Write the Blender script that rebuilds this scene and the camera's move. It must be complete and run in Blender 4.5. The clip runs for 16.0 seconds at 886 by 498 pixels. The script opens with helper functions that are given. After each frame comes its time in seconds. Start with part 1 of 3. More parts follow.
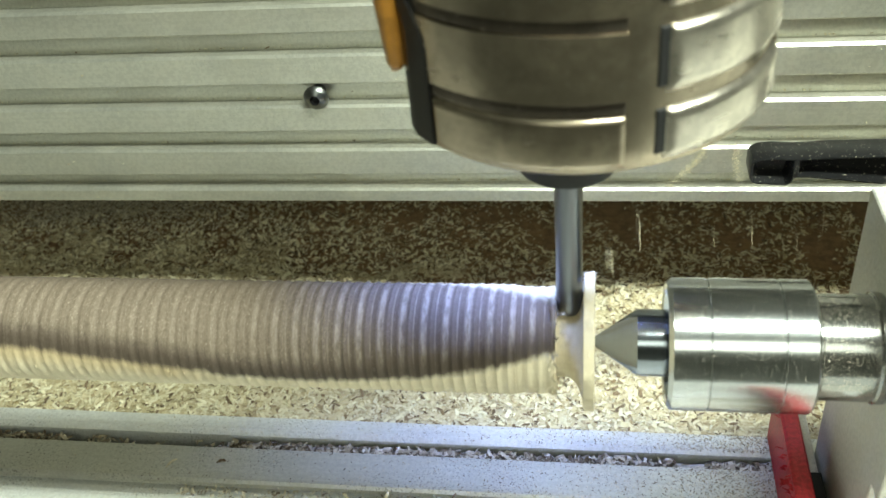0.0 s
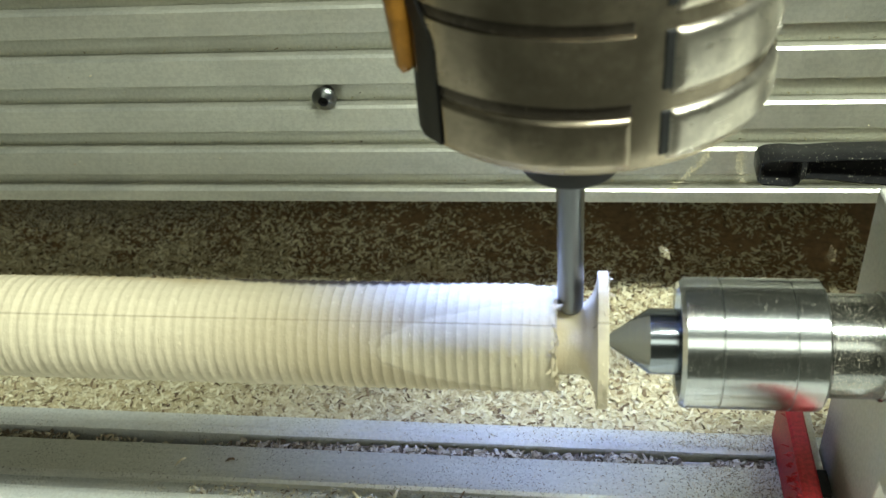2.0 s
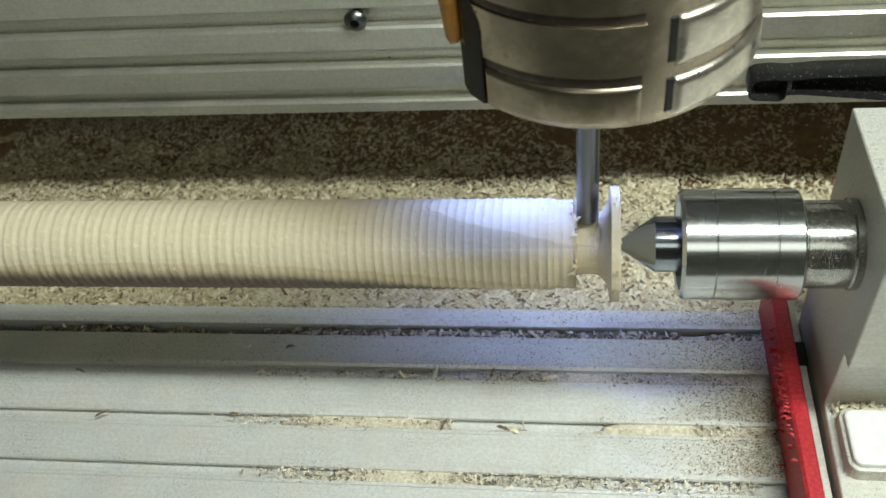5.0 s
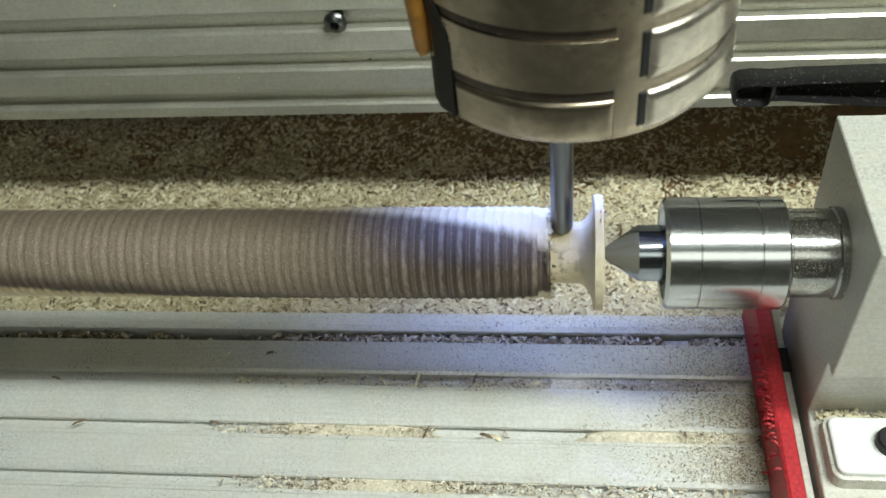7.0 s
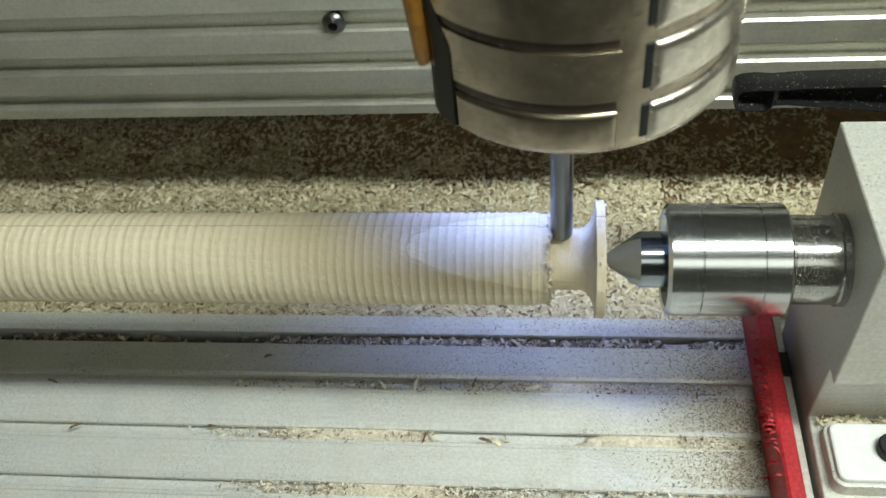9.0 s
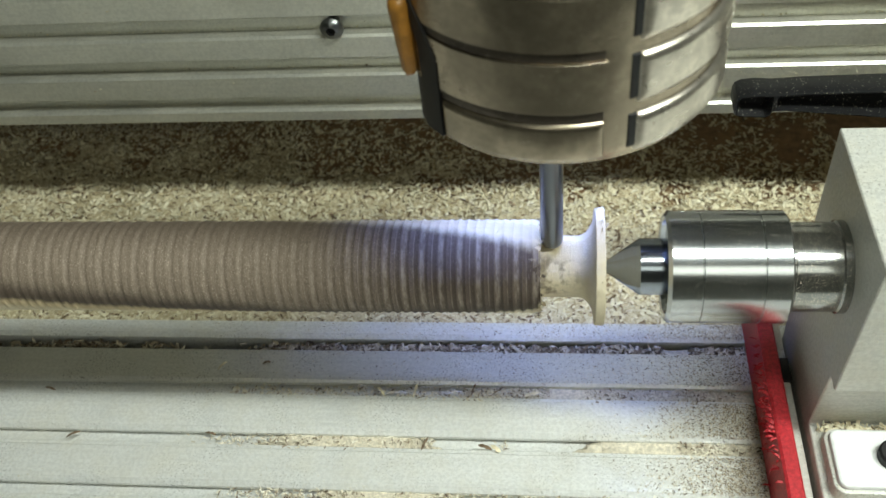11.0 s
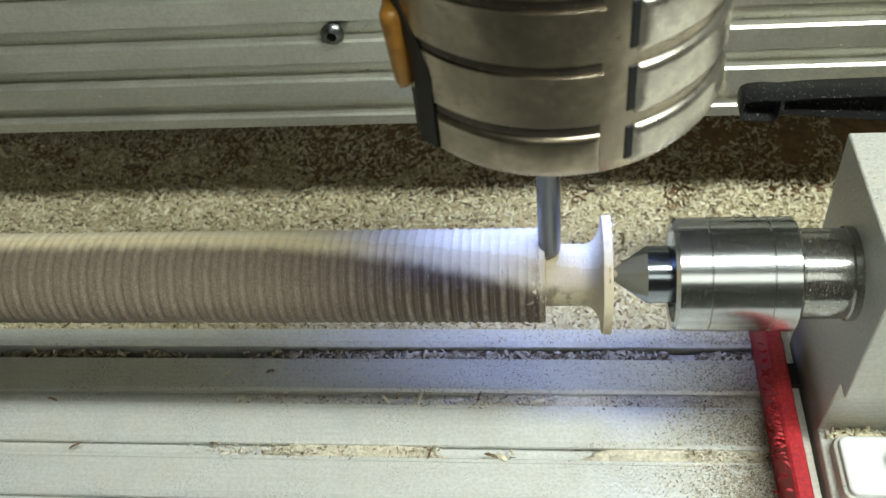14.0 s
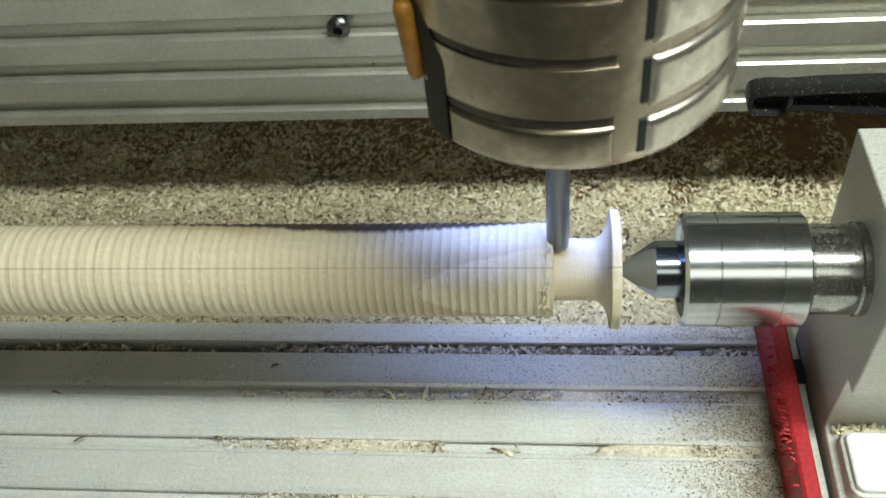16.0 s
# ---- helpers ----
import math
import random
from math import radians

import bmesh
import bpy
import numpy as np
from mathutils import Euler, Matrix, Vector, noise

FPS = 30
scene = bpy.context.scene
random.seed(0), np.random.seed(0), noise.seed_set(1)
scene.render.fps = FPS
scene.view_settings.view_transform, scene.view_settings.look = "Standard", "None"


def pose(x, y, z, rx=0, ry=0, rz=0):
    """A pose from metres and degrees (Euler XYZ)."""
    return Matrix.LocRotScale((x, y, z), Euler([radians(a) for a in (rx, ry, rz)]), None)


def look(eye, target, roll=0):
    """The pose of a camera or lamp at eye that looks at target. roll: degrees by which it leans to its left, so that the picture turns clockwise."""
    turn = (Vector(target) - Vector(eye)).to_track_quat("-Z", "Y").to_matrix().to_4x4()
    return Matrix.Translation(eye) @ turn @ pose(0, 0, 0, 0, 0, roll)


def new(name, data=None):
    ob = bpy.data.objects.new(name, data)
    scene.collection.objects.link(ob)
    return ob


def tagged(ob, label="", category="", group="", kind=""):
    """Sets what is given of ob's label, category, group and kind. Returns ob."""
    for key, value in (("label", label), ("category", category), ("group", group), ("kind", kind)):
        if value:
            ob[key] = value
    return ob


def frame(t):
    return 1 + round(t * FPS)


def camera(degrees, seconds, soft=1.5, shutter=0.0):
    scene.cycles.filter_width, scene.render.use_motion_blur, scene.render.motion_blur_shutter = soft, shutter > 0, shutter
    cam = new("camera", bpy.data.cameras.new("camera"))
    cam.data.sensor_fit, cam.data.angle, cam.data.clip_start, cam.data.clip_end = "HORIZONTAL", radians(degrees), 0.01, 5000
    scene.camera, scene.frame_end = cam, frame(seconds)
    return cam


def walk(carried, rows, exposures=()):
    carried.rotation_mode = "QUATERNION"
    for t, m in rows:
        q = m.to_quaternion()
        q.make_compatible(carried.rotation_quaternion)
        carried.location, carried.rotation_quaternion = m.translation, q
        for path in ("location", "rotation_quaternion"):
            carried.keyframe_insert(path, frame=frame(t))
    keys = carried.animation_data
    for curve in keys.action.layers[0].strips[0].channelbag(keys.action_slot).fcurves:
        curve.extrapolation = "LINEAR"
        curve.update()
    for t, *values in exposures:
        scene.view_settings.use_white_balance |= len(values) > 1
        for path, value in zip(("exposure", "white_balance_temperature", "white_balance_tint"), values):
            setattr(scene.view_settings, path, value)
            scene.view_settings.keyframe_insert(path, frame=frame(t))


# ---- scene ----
cam = camera(49.49, 16.0, soft=1.5, shutter=0.5)
# a small sensor's lens: sharp at the blank, a little soft on the near spindle and the far beam
cam.data.dof.use_dof = True
cam.data.dof.focus_distance = 0.285
cam.data.dof.aperture_fstop = 25.0
# seconds, eye in metres, turn in degrees
PATH = [
    (0.0, -0.00046, -0.16811, 0.22959, 52.881, 5.094, 7.604),
    (0.5, -0.00359, -0.17224, 0.22816, 53.29, 4.871, 7.277),
    (1.0, -0.00409, -0.17339, 0.22952, 53.355, 4.715, 7.239),
    (1.5, -0.00373, -0.17151, 0.233, 52.749, 4.731, 7.368),
    (2.0, -0.00637, -0.17128, 0.23126, 52.946, 4.578, 7.095),
    (2.5, -0.00786, -0.16717, 0.23093, 52.68, 4.61, 7.02),
    (3.0, -0.01011, -0.16768, 0.23115, 52.582, 4.744, 7.107),
    (3.5, -0.01027, -0.16924, 0.23267, 52.16, 4.957, 6.882),
    (3.6, -0.01016, -0.17013, 0.23352, 51.087, 5.522, 6.379),
    (3.7, -0.00993, -0.172, 0.23534, 49.595, 5.323, 6.507),
    (3.8, -0.00959, -0.17475, 0.23802, 47.819, 5.545, 6.397),
    (3.9, -0.00921, -0.17784, 0.24102, 46.386, 5.4, 6.541),
    (4.0, -0.00892, -0.18026, 0.24337, 45.568, 5.616, 6.88),
    (4.5, -0.01079, -0.19269, 0.26822, 44.595, 5.833, 6.296),
    (7.0, -0.01135, -0.18595, 0.27044, 43.853, 5.199, 4.975),
    (7.5, -0.01214, -0.18411, 0.27058, 43.664, 5.152, 4.835),
    (8.0, -0.01296, -0.18149, 0.27185, 43.48, 5.052, 4.848),
    (8.5, -0.0125, -0.18116, 0.27206, 43.293, 5.044, 4.87),
    (9.0, -0.01324, -0.18164, 0.27214, 43.276, 4.921, 4.783),
    (11.5, -0.01367, -0.17741, 0.2733, 43.223, 4.996, 4.479),
    (12.0, -0.01464, -0.17572, 0.27356, 43.23, 4.967, 4.335),
    (12.5, -0.01474, -0.17649, 0.27348, 43.208, 4.989, 4.382),
    (13.0, -0.01447, -0.1766, 0.27349, 43.133, 5.06, 4.411),
    (13.5, -0.0152, -0.17448, 0.27328, 43.068, 5.155, 4.335),
    (14.0, -0.01532, -0.17486, 0.27361, 42.954, 5.286, 4.212),
    (14.5, -0.01483, -0.17473, 0.27374, 42.83, 5.342, 4.252),
    (15.0, -0.01544, -0.17358, 0.27339, 42.8, 5.275, 4.362),
    (15.5, -0.01738, -0.17517, 0.27304, 42.862, 5.077, 4.341),
    (16.0, -0.01825, -0.17539, 0.27285, 42.799, 5.003, 4.283),
]
# stops and white balance of the film camera, which settles after its first seconds
EXPOSURES = [(0.0, 1.27, 6700, 2), (0.5, 1.25, 6700, 2), (1.0, 1.05, 6700, 2), (1.5, 0.9, 6700, 2), (2.0, 0.89, 6700, 2), (2.5, 0.95, 6700, 2), (3.0, 1.15, 6700, 2), (3.5, 1.27, 6700, 2), (4.0, 0.81, 6600, 6), (4.5, 0.35, 6500, 10), (7.0, 0.45, 6500, 10), (8.0, 0.45, 6500, 10), (9.0, 0.33, 6500, 10), (11.5, 0.49, 6500, 10), (12.0, 0.41, 6500, 10), (12.5, 0.37, 6500, 10), (14.0, 0.45, 6500, 10), (16.0, 0.45, 6500, 10)]
walk(cam, [(t, pose(x, y, z, a, b, c)) for t, x, y, z, a, b, c in PATH], EXPOSURES)

# ---- light: a fluorescent panel above and in front of the machine, a cool LED on the spindle mount ----
world = bpy.data.worlds.new("workshop_air")
scene.world = world
world.use_nodes = True
world.node_tree.nodes["Background"].inputs[0].default_value = (0.86, 0.90, 0.72, 1)
world.node_tree.nodes["Background"].inputs[1].default_value = 0.40


def lamp(name, kind, m, power, colour, **more):
    data = bpy.data.lights.new(name, kind)
    data.energy, data.color = power, colour
    if kind == "AREA":
        data.shape, data.size, data.size_y, data.spread = "RECTANGLE", more["size"], more["size_y"], radians(more.get("spread", 180))
    else:
        data.shadow_soft_size, data.spot_size, data.spot_blend = more["soft"], radians(more["angle"]), more["blend"]
    ob = new(name, data)
    ob.matrix_world = m
    return ob


lamp("tube_light", "AREA", look((0.33, -0.180, 0.72), (0.33, 0.03, 0.0)), 6.6, (0.92, 1.0, 0.92), size=0.58, size_y=0.09)
# broad fill added in front to lift the shade under the beam
lamp("front_fill_light", "AREA", look((0.25, -0.85, 0.80), (0.1, 0.05, 0.0)), 1.7, (0.95, 1.0, 0.86), size=1.2, size_y=0.30)
lamp("led_light", "AREA", look((-0.020, 0.0130, 0.1405), (-0.020, 0.0131, 0.0)), 0.031, (0.31, 0.43, 1.0), size=0.046, size_y=0.011, spread=80)

# ---- materials ----
MM = 0.001


class Nodes:
    """A short way to write node trees."""

    def __init__(self, name):
        self.mat = bpy.data.materials.new(name)
        self.mat.use_nodes = True
        self.tree = self.mat.node_tree
        self.bsdf = self.tree.nodes["Principled BSDF"]
        self.coord = self.tree.nodes.new("ShaderNodeTexCoord").outputs["Object"]

    def put(self, socket, value):
        if hasattr(value, "links"):
            self.tree.links.new(value, socket)
        else:
            socket.default_value = value

    def set(self, **values):
        for key, value in values.items():
            self.put(self.bsdf.inputs[key.replace("_", " ")], value)

    def math(self, op, a, b=0.0, c=0.0):
        n = self.tree.nodes.new("ShaderNodeMath")
        n.operation = op
        for i, q in enumerate((a, b, c)):
            self.put(n.inputs[i], q)
        return n.outputs[0]

    def stretch(self, scale):
        n = self.tree.nodes.new("ShaderNodeMapping")
        self.put(n.inputs["Vector"], self.coord)
        n.inputs["Scale"].default_value = scale
        return n.outputs[0]

    def noise(self, scale, detail=3.0, rough=0.55, vector=None):
        n = self.tree.nodes.new("ShaderNodeTexNoise")
        self.put(n.inputs["Vector"], self.coord if vector is None else vector)
        n.inputs["Scale"].default_value, n.inputs["Detail"].default_value, n.inputs["Roughness"].default_value = scale, detail, rough
        return n.outputs[0]

    def cells(self, scale, vector=None):
        n = self.tree.nodes.new("ShaderNodeTexVoronoi")
        self.put(n.inputs["Vector"], self.coord if vector is None else vector)
        n.inputs["Scale"].default_value = scale
        return n.outputs["Distance"], n.outputs["Color"]

    def ramp(self, value, *stops):
        n = self.tree.nodes.new("ShaderNodeValToRGB")
        self.put(n.inputs[0], value)
        el = n.color_ramp.elements
        while len(el) < len(stops):
            el.new(0.5)
        for e, (place, colour) in zip(el, stops):
            e.position, e.color = place, (*colour, 1) if len(colour) == 3 else colour
        return n.outputs[0]

    def step(self, value, low, high):
        n = self.tree.nodes.new("ShaderNodeMapRange")
        n.interpolation_type = "SMOOTHSTEP"
        self.put(n.inputs[0], value)
        n.inputs[1].default_value, n.inputs[2].default_value = low, high
        return n.outputs[0]

    def mix(self, fac, a, b):
        n = self.tree.nodes.new("ShaderNodeMix")
        n.data_type = "RGBA"
        self.put(n.inputs[0], fac)
        for i, q in ((6, a), (7, b)):
            self.put(n.inputs[i], (*q, 1) if isinstance(q, tuple) and len(q) == 3 else q)
        return n.outputs[2]

    def axis(self, which):
        n = self.tree.nodes.new("ShaderNodeSeparateXYZ")
        self.put(n.inputs[0], self.coord)
        return n.outputs[which]

    def bump(self, height, strength=0.3, distance=0.0003):
        n = self.tree.nodes.new("ShaderNodeBump")
        self.put(n.inputs["Height"], height)
        n.inputs["Strength"].default_value, n.inputs["Distance"].default_value = strength, distance
        self.put(self.bsdf.inputs["Normal"], n.outputs[0])


def aluminium(name, colour, rough, dust, dark=0.25, metal=1.0, relief=0.62):
    """Drawn aluminium: fine streaks along x, pale chips of dust and dark specks."""
    n = Nodes(name)
    streak = n.noise(1.0, 3, 0.6, n.stretch((14, 900, 900)))
    blotch = n.noise(28, 4, 0.6)
    base = n.mix(n.math("MULTIPLY", streak, 0.55), colour, tuple(c * 0.6 for c in colour))
    base = n.mix(n.math("MULTIPLY", n.step(blotch, 0.45, 0.75), 0.35), base, tuple(c * 0.55 for c in colour))
    specks = n.step(n.noise(1500, 2, 0.6), 0.62 - 0.08 * dark, 0.68)
    specks = n.math("MULTIPLY", specks, n.step(n.noise(34, 3), 0.42, 0.64))
    base = n.mix(n.math("MULTIPLY", specks, dark), base, (0.07, 0.055, 0.04))
    fine = n.step(n.noise(900, 2, 0.6), 0.62, 0.70)
    cover = n.math("MULTIPLY", n.math("MULTIPLY", fine, n.step(n.noise(45, 3), 0.35, 0.65)), dust)
    film = n.math("MULTIPLY", n.step(n.noise(60, 4, 0.7), 0.35, 0.75), 0.5 * dust)
    cover = n.math("MAXIMUM", cover, film)
    mottle = n.noise(800, 3, 0.6)
    base = n.mix(n.math("MULTIPLY", n.step(mottle, 0.42, 0.60), 0.36), base, tuple(c * 0.62 for c in colour))
    base = n.mix(cover, base, (0.62, 0.57, 0.44))
    n.set(Base_Color=base, Metallic=n.math("MULTIPLY", n.math("SUBTRACT", 1.0, cover), metal), Roughness=n.math("ADD", n.math("MULTIPLY", blotch, 0.2), rough - 0.1))
    n.bump(n.math("ADD", n.math("MULTIPLY", streak, 0.5), n.math("ADD", n.math("MULTIPLY", mottle, 1.6), n.math("MULTIPLY", fine, 0.6))), relief, 0.0004)
    return n.mat


def steel(name, colour, rough, dust=0.0, rings=0.0, grain=3600, cover=0.635):
    n = Nodes(name)
    turned = n.noise(1.0, 2, 0.6, n.stretch((2500, 40, 40)))
    base = n.mix(n.math("MULTIPLY", turned, 0.4), colour, tuple(c * 0.65 for c in colour))
    fleck = n.math("MULTIPLY", n.step(n.noise(grain, 2, 0.6), cover, cover + 0.055), dust)
    base = n.mix(fleck, base, (0.66, 0.60, 0.47))
    n.set(Base_Color=base, Metallic=n.math("SUBTRACT", 1.0, fleck), Roughness=n.math("ADD", n.math("MULTIPLY", fleck, 0.5), n.math("ADD", rough - 0.05, n.math("MULTIPLY", n.noise(90, 3), 0.1))))
    if rings:
        n.bump(turned, rings, 0.00005)
    return n.mat


def worn_steel(name, colour, rough):
    """Handled steel: smudges, dull patches and faint rubbed streaks round the housing."""
    n = Nodes(name)
    smudge = n.noise(70, 4, 0.65)
    rub = n.noise(1.0, 3, 0.6, n.stretch((90, 90, 900)))
    base = n.mix(n.step(smudge, 0.38, 0.66), tuple(c * 0.7 for c in colour), tuple(c * 1.2 for c in colour))
    base = n.mix(n.math("MULTIPLY", rub, 0.5), base, tuple(c * 0.6 for c in colour))
    mottle = n.noise(420, 4, 0.7)
    base = n.mix(n.math("MULTIPLY", n.step(mottle, 0.45, 0.65), 0.4), base, tuple(c * 0.55 for c in colour))
    base = n.mix(n.math("MULTIPLY", n.step(n.noise(1400, 2), 0.66, 0.72), 0.25), base, (0.60, 0.55, 0.45))
    n.set(Base_Color=base, Metallic=0.95, Roughness=n.math("ADD", n.math("MULTIPLY", n.math("ADD", n.math("ADD", smudge, mottle), rub), 0.11), rough - 0.14))
    n.bump(rub, 0.12, 0.00008)
    return n.mat


def plain(name, colour, rough, grain=400.0, spread=0.25, metal=0.0, relief=0.2):
    n = Nodes(name)
    g = n.noise(grain, 4, 0.6)
    base = n.mix(n.step(g, 0.3, 0.7), tuple(c * (1 - spread) for c in colour), tuple(min(1, c * (1 + spread)) for c in colour))
    base = n.mix(n.math("MULTIPLY", n.step(n.noise(40, 3), 0.45, 0.7), 0.4), base, tuple(c * 0.7 for c in colour))
    n.set(Base_Color=base, Roughness=rough, Metallic=metal)
    n.bump(g, relief, 0.0002)
    return n.mat


def dusty(name, colour, rough, amount, metal=0.0, spread=0.2, shine=0.5):
    """A dark or painted surface with pale wood dust lying on it."""
    n = Nodes(name)
    fleck = n.math("MULTIPLY", n.step(n.noise(1700, 2, 0.6), 0.665, 0.70), amount)
    base = n.mix(n.step(n.noise(350, 3), 0.35, 0.65), tuple(c * (1 - spread) for c in colour), tuple(c * (1 + spread) for c in colour))
    base = n.mix(fleck, base, (0.64, 0.59, 0.47))
    n.set(Base_Color=base, Roughness=rough, Specular_IOR_Level=shine, Metallic=n.math("MULTIPLY", n.math("SUBTRACT", 1.0, fleck), metal))
    n.bump(n.noise(700, 3), 0.25, 0.00015)
    return n.mat


def turned_wood():
    """Pale wood with one brown flank, whose border runs in long curves along the piece."""
    n = Nodes("turned_wood")
    x = n.math("DIVIDE", n.axis(0), MM)
    turn = n.math("DEGREES", n.math("ARCTAN2", n.axis(2), n.math("MULTIPLY", n.axis(1), -1.0)))
    wob = n.math("MULTIPLY", n.math("SUBTRACT", n.noise(1.0, 3, 0.6, n.stretch((60, 25, 25))), 0.5), 7.0)
    fray = n.math("MULTIPLY", n.math("SUBTRACT", n.noise(1.0, 4, 0.7, n.stretch((420, 160, 160))), 0.5), 16.0)
    beta = n.math("ADD", turn, n.math("ADD", wob, fray))
    a = n.math("ADD", x, 70.0)
    near = n.math("SUBTRACT", n.math("MULTIPLY", n.math("MULTIPLY", a, a), 0.0115), 35.0)
    far = n.math("SUBTRACT", n.math("MULTIPLY", n.math("ADD", x, 103.0), -0.48), 20.0)
    side = n.step(x, -93.0, -91.0)
    low = n.math("ADD", n.math("MULTIPLY", near, side), n.math("MULTIPLY", far, n.math("SUBTRACT", 1.0, side)))
    b = n.math("MAXIMUM", n.math("ADD", x, 118.0), 0.0)
    high = n.math("SUBTRACT", 143.5, n.math("MULTIPLY", n.math("MULTIPLY", b, b), 0.0063))
    c = n.math("ADD", x, 135.0)
    honey = n.math("SUBTRACT", n.math("SUBTRACT", 162.0, n.math("MULTIPLY", n.math("MULTIPLY", c, c), 0.003)), beta)
    honey = n.math("MULTIPLY", n.step(honey, 0.0, 2.5), n.step(honey, 40.0, 4.0))
    dark = n.math("MULTIPLY", n.step(n.math("SUBTRACT", beta, low), -5.5, 5.5), n.step(n.math("SUBTRACT", high, beta), -11.0, 11.0))
    radius = n.math("SQRT", n.math("ADD", n.math("MULTIPLY", n.axis(1), n.axis(1)), n.math("MULTIPLY", n.axis(2), n.axis(2))))
    stain = n.math("MULTIPLY", n.math("MULTIPLY", n.step(x, -4.0, -13.0), n.step(n.noise(260, 3, 0.6), 0.42, 0.62)), 0.7)
    dark = n.math("MULTIPLY", dark, n.math("MAXIMUM", stain, n.math("MULTIPLY", n.step(radius, 0.0108, 0.0115), n.step(x, -7.0, -8.0))))
    # pale crests: frayed wood plus painted light on the scallops' faces
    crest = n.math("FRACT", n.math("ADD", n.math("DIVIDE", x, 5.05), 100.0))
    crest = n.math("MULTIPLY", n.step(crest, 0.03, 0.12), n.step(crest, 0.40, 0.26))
    grain = n.noise(1.0, 4, 0.65, n.stretch((55, 700, 700)))
    fibre = n.noise(1.0, 3, 0.6, n.stretch((1500, 120, 120)))
    pale = n.mix(grain, (0.73, 0.65, 0.475), (0.63, 0.54, 0.375))
    pale = n.mix(n.math("MULTIPLY", n.step(n.noise(500, 2), 0.62, 0.72), 0.35), pale, (0.86, 0.78, 0.60))
    brown = n.mix(fibre, (0.16, 0.12, 0.085), (0.28, 0.22, 0.16))
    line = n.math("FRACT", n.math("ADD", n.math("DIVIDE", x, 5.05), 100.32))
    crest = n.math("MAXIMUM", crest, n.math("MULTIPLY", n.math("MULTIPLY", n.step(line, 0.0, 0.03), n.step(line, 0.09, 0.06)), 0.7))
    hair = n.step(n.noise(1.0, 2, 0.6, n.stretch((2600, 300, 300))), 0.50, 0.72)
    brown = n.mix(n.math("MULTIPLY", hair, 0.20), brown, (0.46, 0.38, 0.30))
    brown = n.mix(n.math("MULTIPLY", n.step(n.noise(2600, 2), 0.60, 0.67), 0.65), brown, (0.66, 0.56, 0.44))
    pale = n.mix(n.math("MULTIPLY", honey, 0.42), pale, (0.52, 0.40, 0.20))
    under = n.math("SUBTRACT", low, beta)
    under = n.math("MULTIPLY", n.math("MULTIPLY", n.step(under, 30.0, 2.0), n.step(under, -12.0, -2.0)), n.step(x, -85.0, -105.0))
    pale = n.mix(n.math("MULTIPLY", under, 0.6), pale, (0.44, 0.31, 0.14))
    grit = n.step(n.noise(1900, 2, 0.6), 0.36, 0.64)
    brown = n.mix(n.math("MULTIPLY", grit, 0.45), n.mix(0.35, brown, (0.06, 0.042, 0.032)), n.mix(0.4, brown, (0.40, 0.32, 0.25)))
    brown = n.mix(n.math("MULTIPLY", n.step(x, -100.0, -35.0), 0.72), brown, (0.075, 0.052, 0.042))
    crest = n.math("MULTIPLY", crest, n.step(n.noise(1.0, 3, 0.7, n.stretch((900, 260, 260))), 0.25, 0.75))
    # stripes painted stronger towards the neck, where the LED shines
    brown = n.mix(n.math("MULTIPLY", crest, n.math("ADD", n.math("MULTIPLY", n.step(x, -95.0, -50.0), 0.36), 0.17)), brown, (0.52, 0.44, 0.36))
    brown = n.mix(n.math("MULTIPLY", n.step(n.math("SUBTRACT", beta, low), 38.0, 10.0), 0.85), brown, (0.058, 0.040, 0.027))
    brown = n.mix(n.math("MULTIPLY", n.step(beta, 65.0, 120.0), 0.5), brown, (0.078, 0.055, 0.038))
    seam = n.math("ABSOLUTE", n.math("SUBTRACT", turn, -86.0))
    seam = n.math("MULTIPLY", n.step(seam, 1.1, 0.5), n.step(n.noise(1.0, 2, 0.5, n.stretch((180, 5, 5))), 0.30, 0.45))
    pale = n.mix(n.math("MULTIPLY", n.math("MULTIPLY", seam, n.step(radius, 0.0108, 0.0115)), 0.62), pale, (0.30, 0.22, 0.13))
    arch = n.math("ADD", turn, 115.0)
    arch = n.math("SUBTRACT", n.math("MULTIPLY", n.math("MULTIPLY", arch, arch), 0.012), 55.0)
    arch = n.math("SUBTRACT", n.math("ADD", x, n.math("MULTIPLY", n.math("SUBTRACT", n.noise(300, 3, 0.7), 0.5), 5.0)), arch)
    tan = n.math("MULTIPLY", n.step(arch, 2.0, -3.0), n.step(arch, -75.0, -8.0))
    tan = n.math("MULTIPLY", tan, n.step(n.math("ABSOLUTE", n.math("ADD", turn, 122.0)), 75.0, 40.0))
    pale = n.mix(n.math("MULTIPLY", tan, 0.62), pale, (0.44, 0.35, 0.215))
    arch = n.math("ABSOLUTE", arch)
    arch = n.math("MULTIPLY", n.step(arch, 1.2, 0.2), n.step(x, -24.0, -30.0))
    pale = n.mix(n.math("MULTIPLY", n.math("MULTIPLY", arch, n.step(n.noise(160, 2), 0.42, 0.6)), 0.42), pale, (0.34, 0.27, 0.19))
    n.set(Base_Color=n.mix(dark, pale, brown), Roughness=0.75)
    n.bump(n.math("ADD", fibre, n.math("MULTIPLY", n.noise(1500, 3), 1.2)), 0.6, 0.0002)
    return n.mat


def chip_wood(name, stops):
    n = Nodes(name)
    g = n.tree.nodes.new("ShaderNodeNewGeometry").outputs["Random Per Island"]
    n.set(Base_Color=n.ramp(g, *stops), Roughness=0.8)
    return n.mat


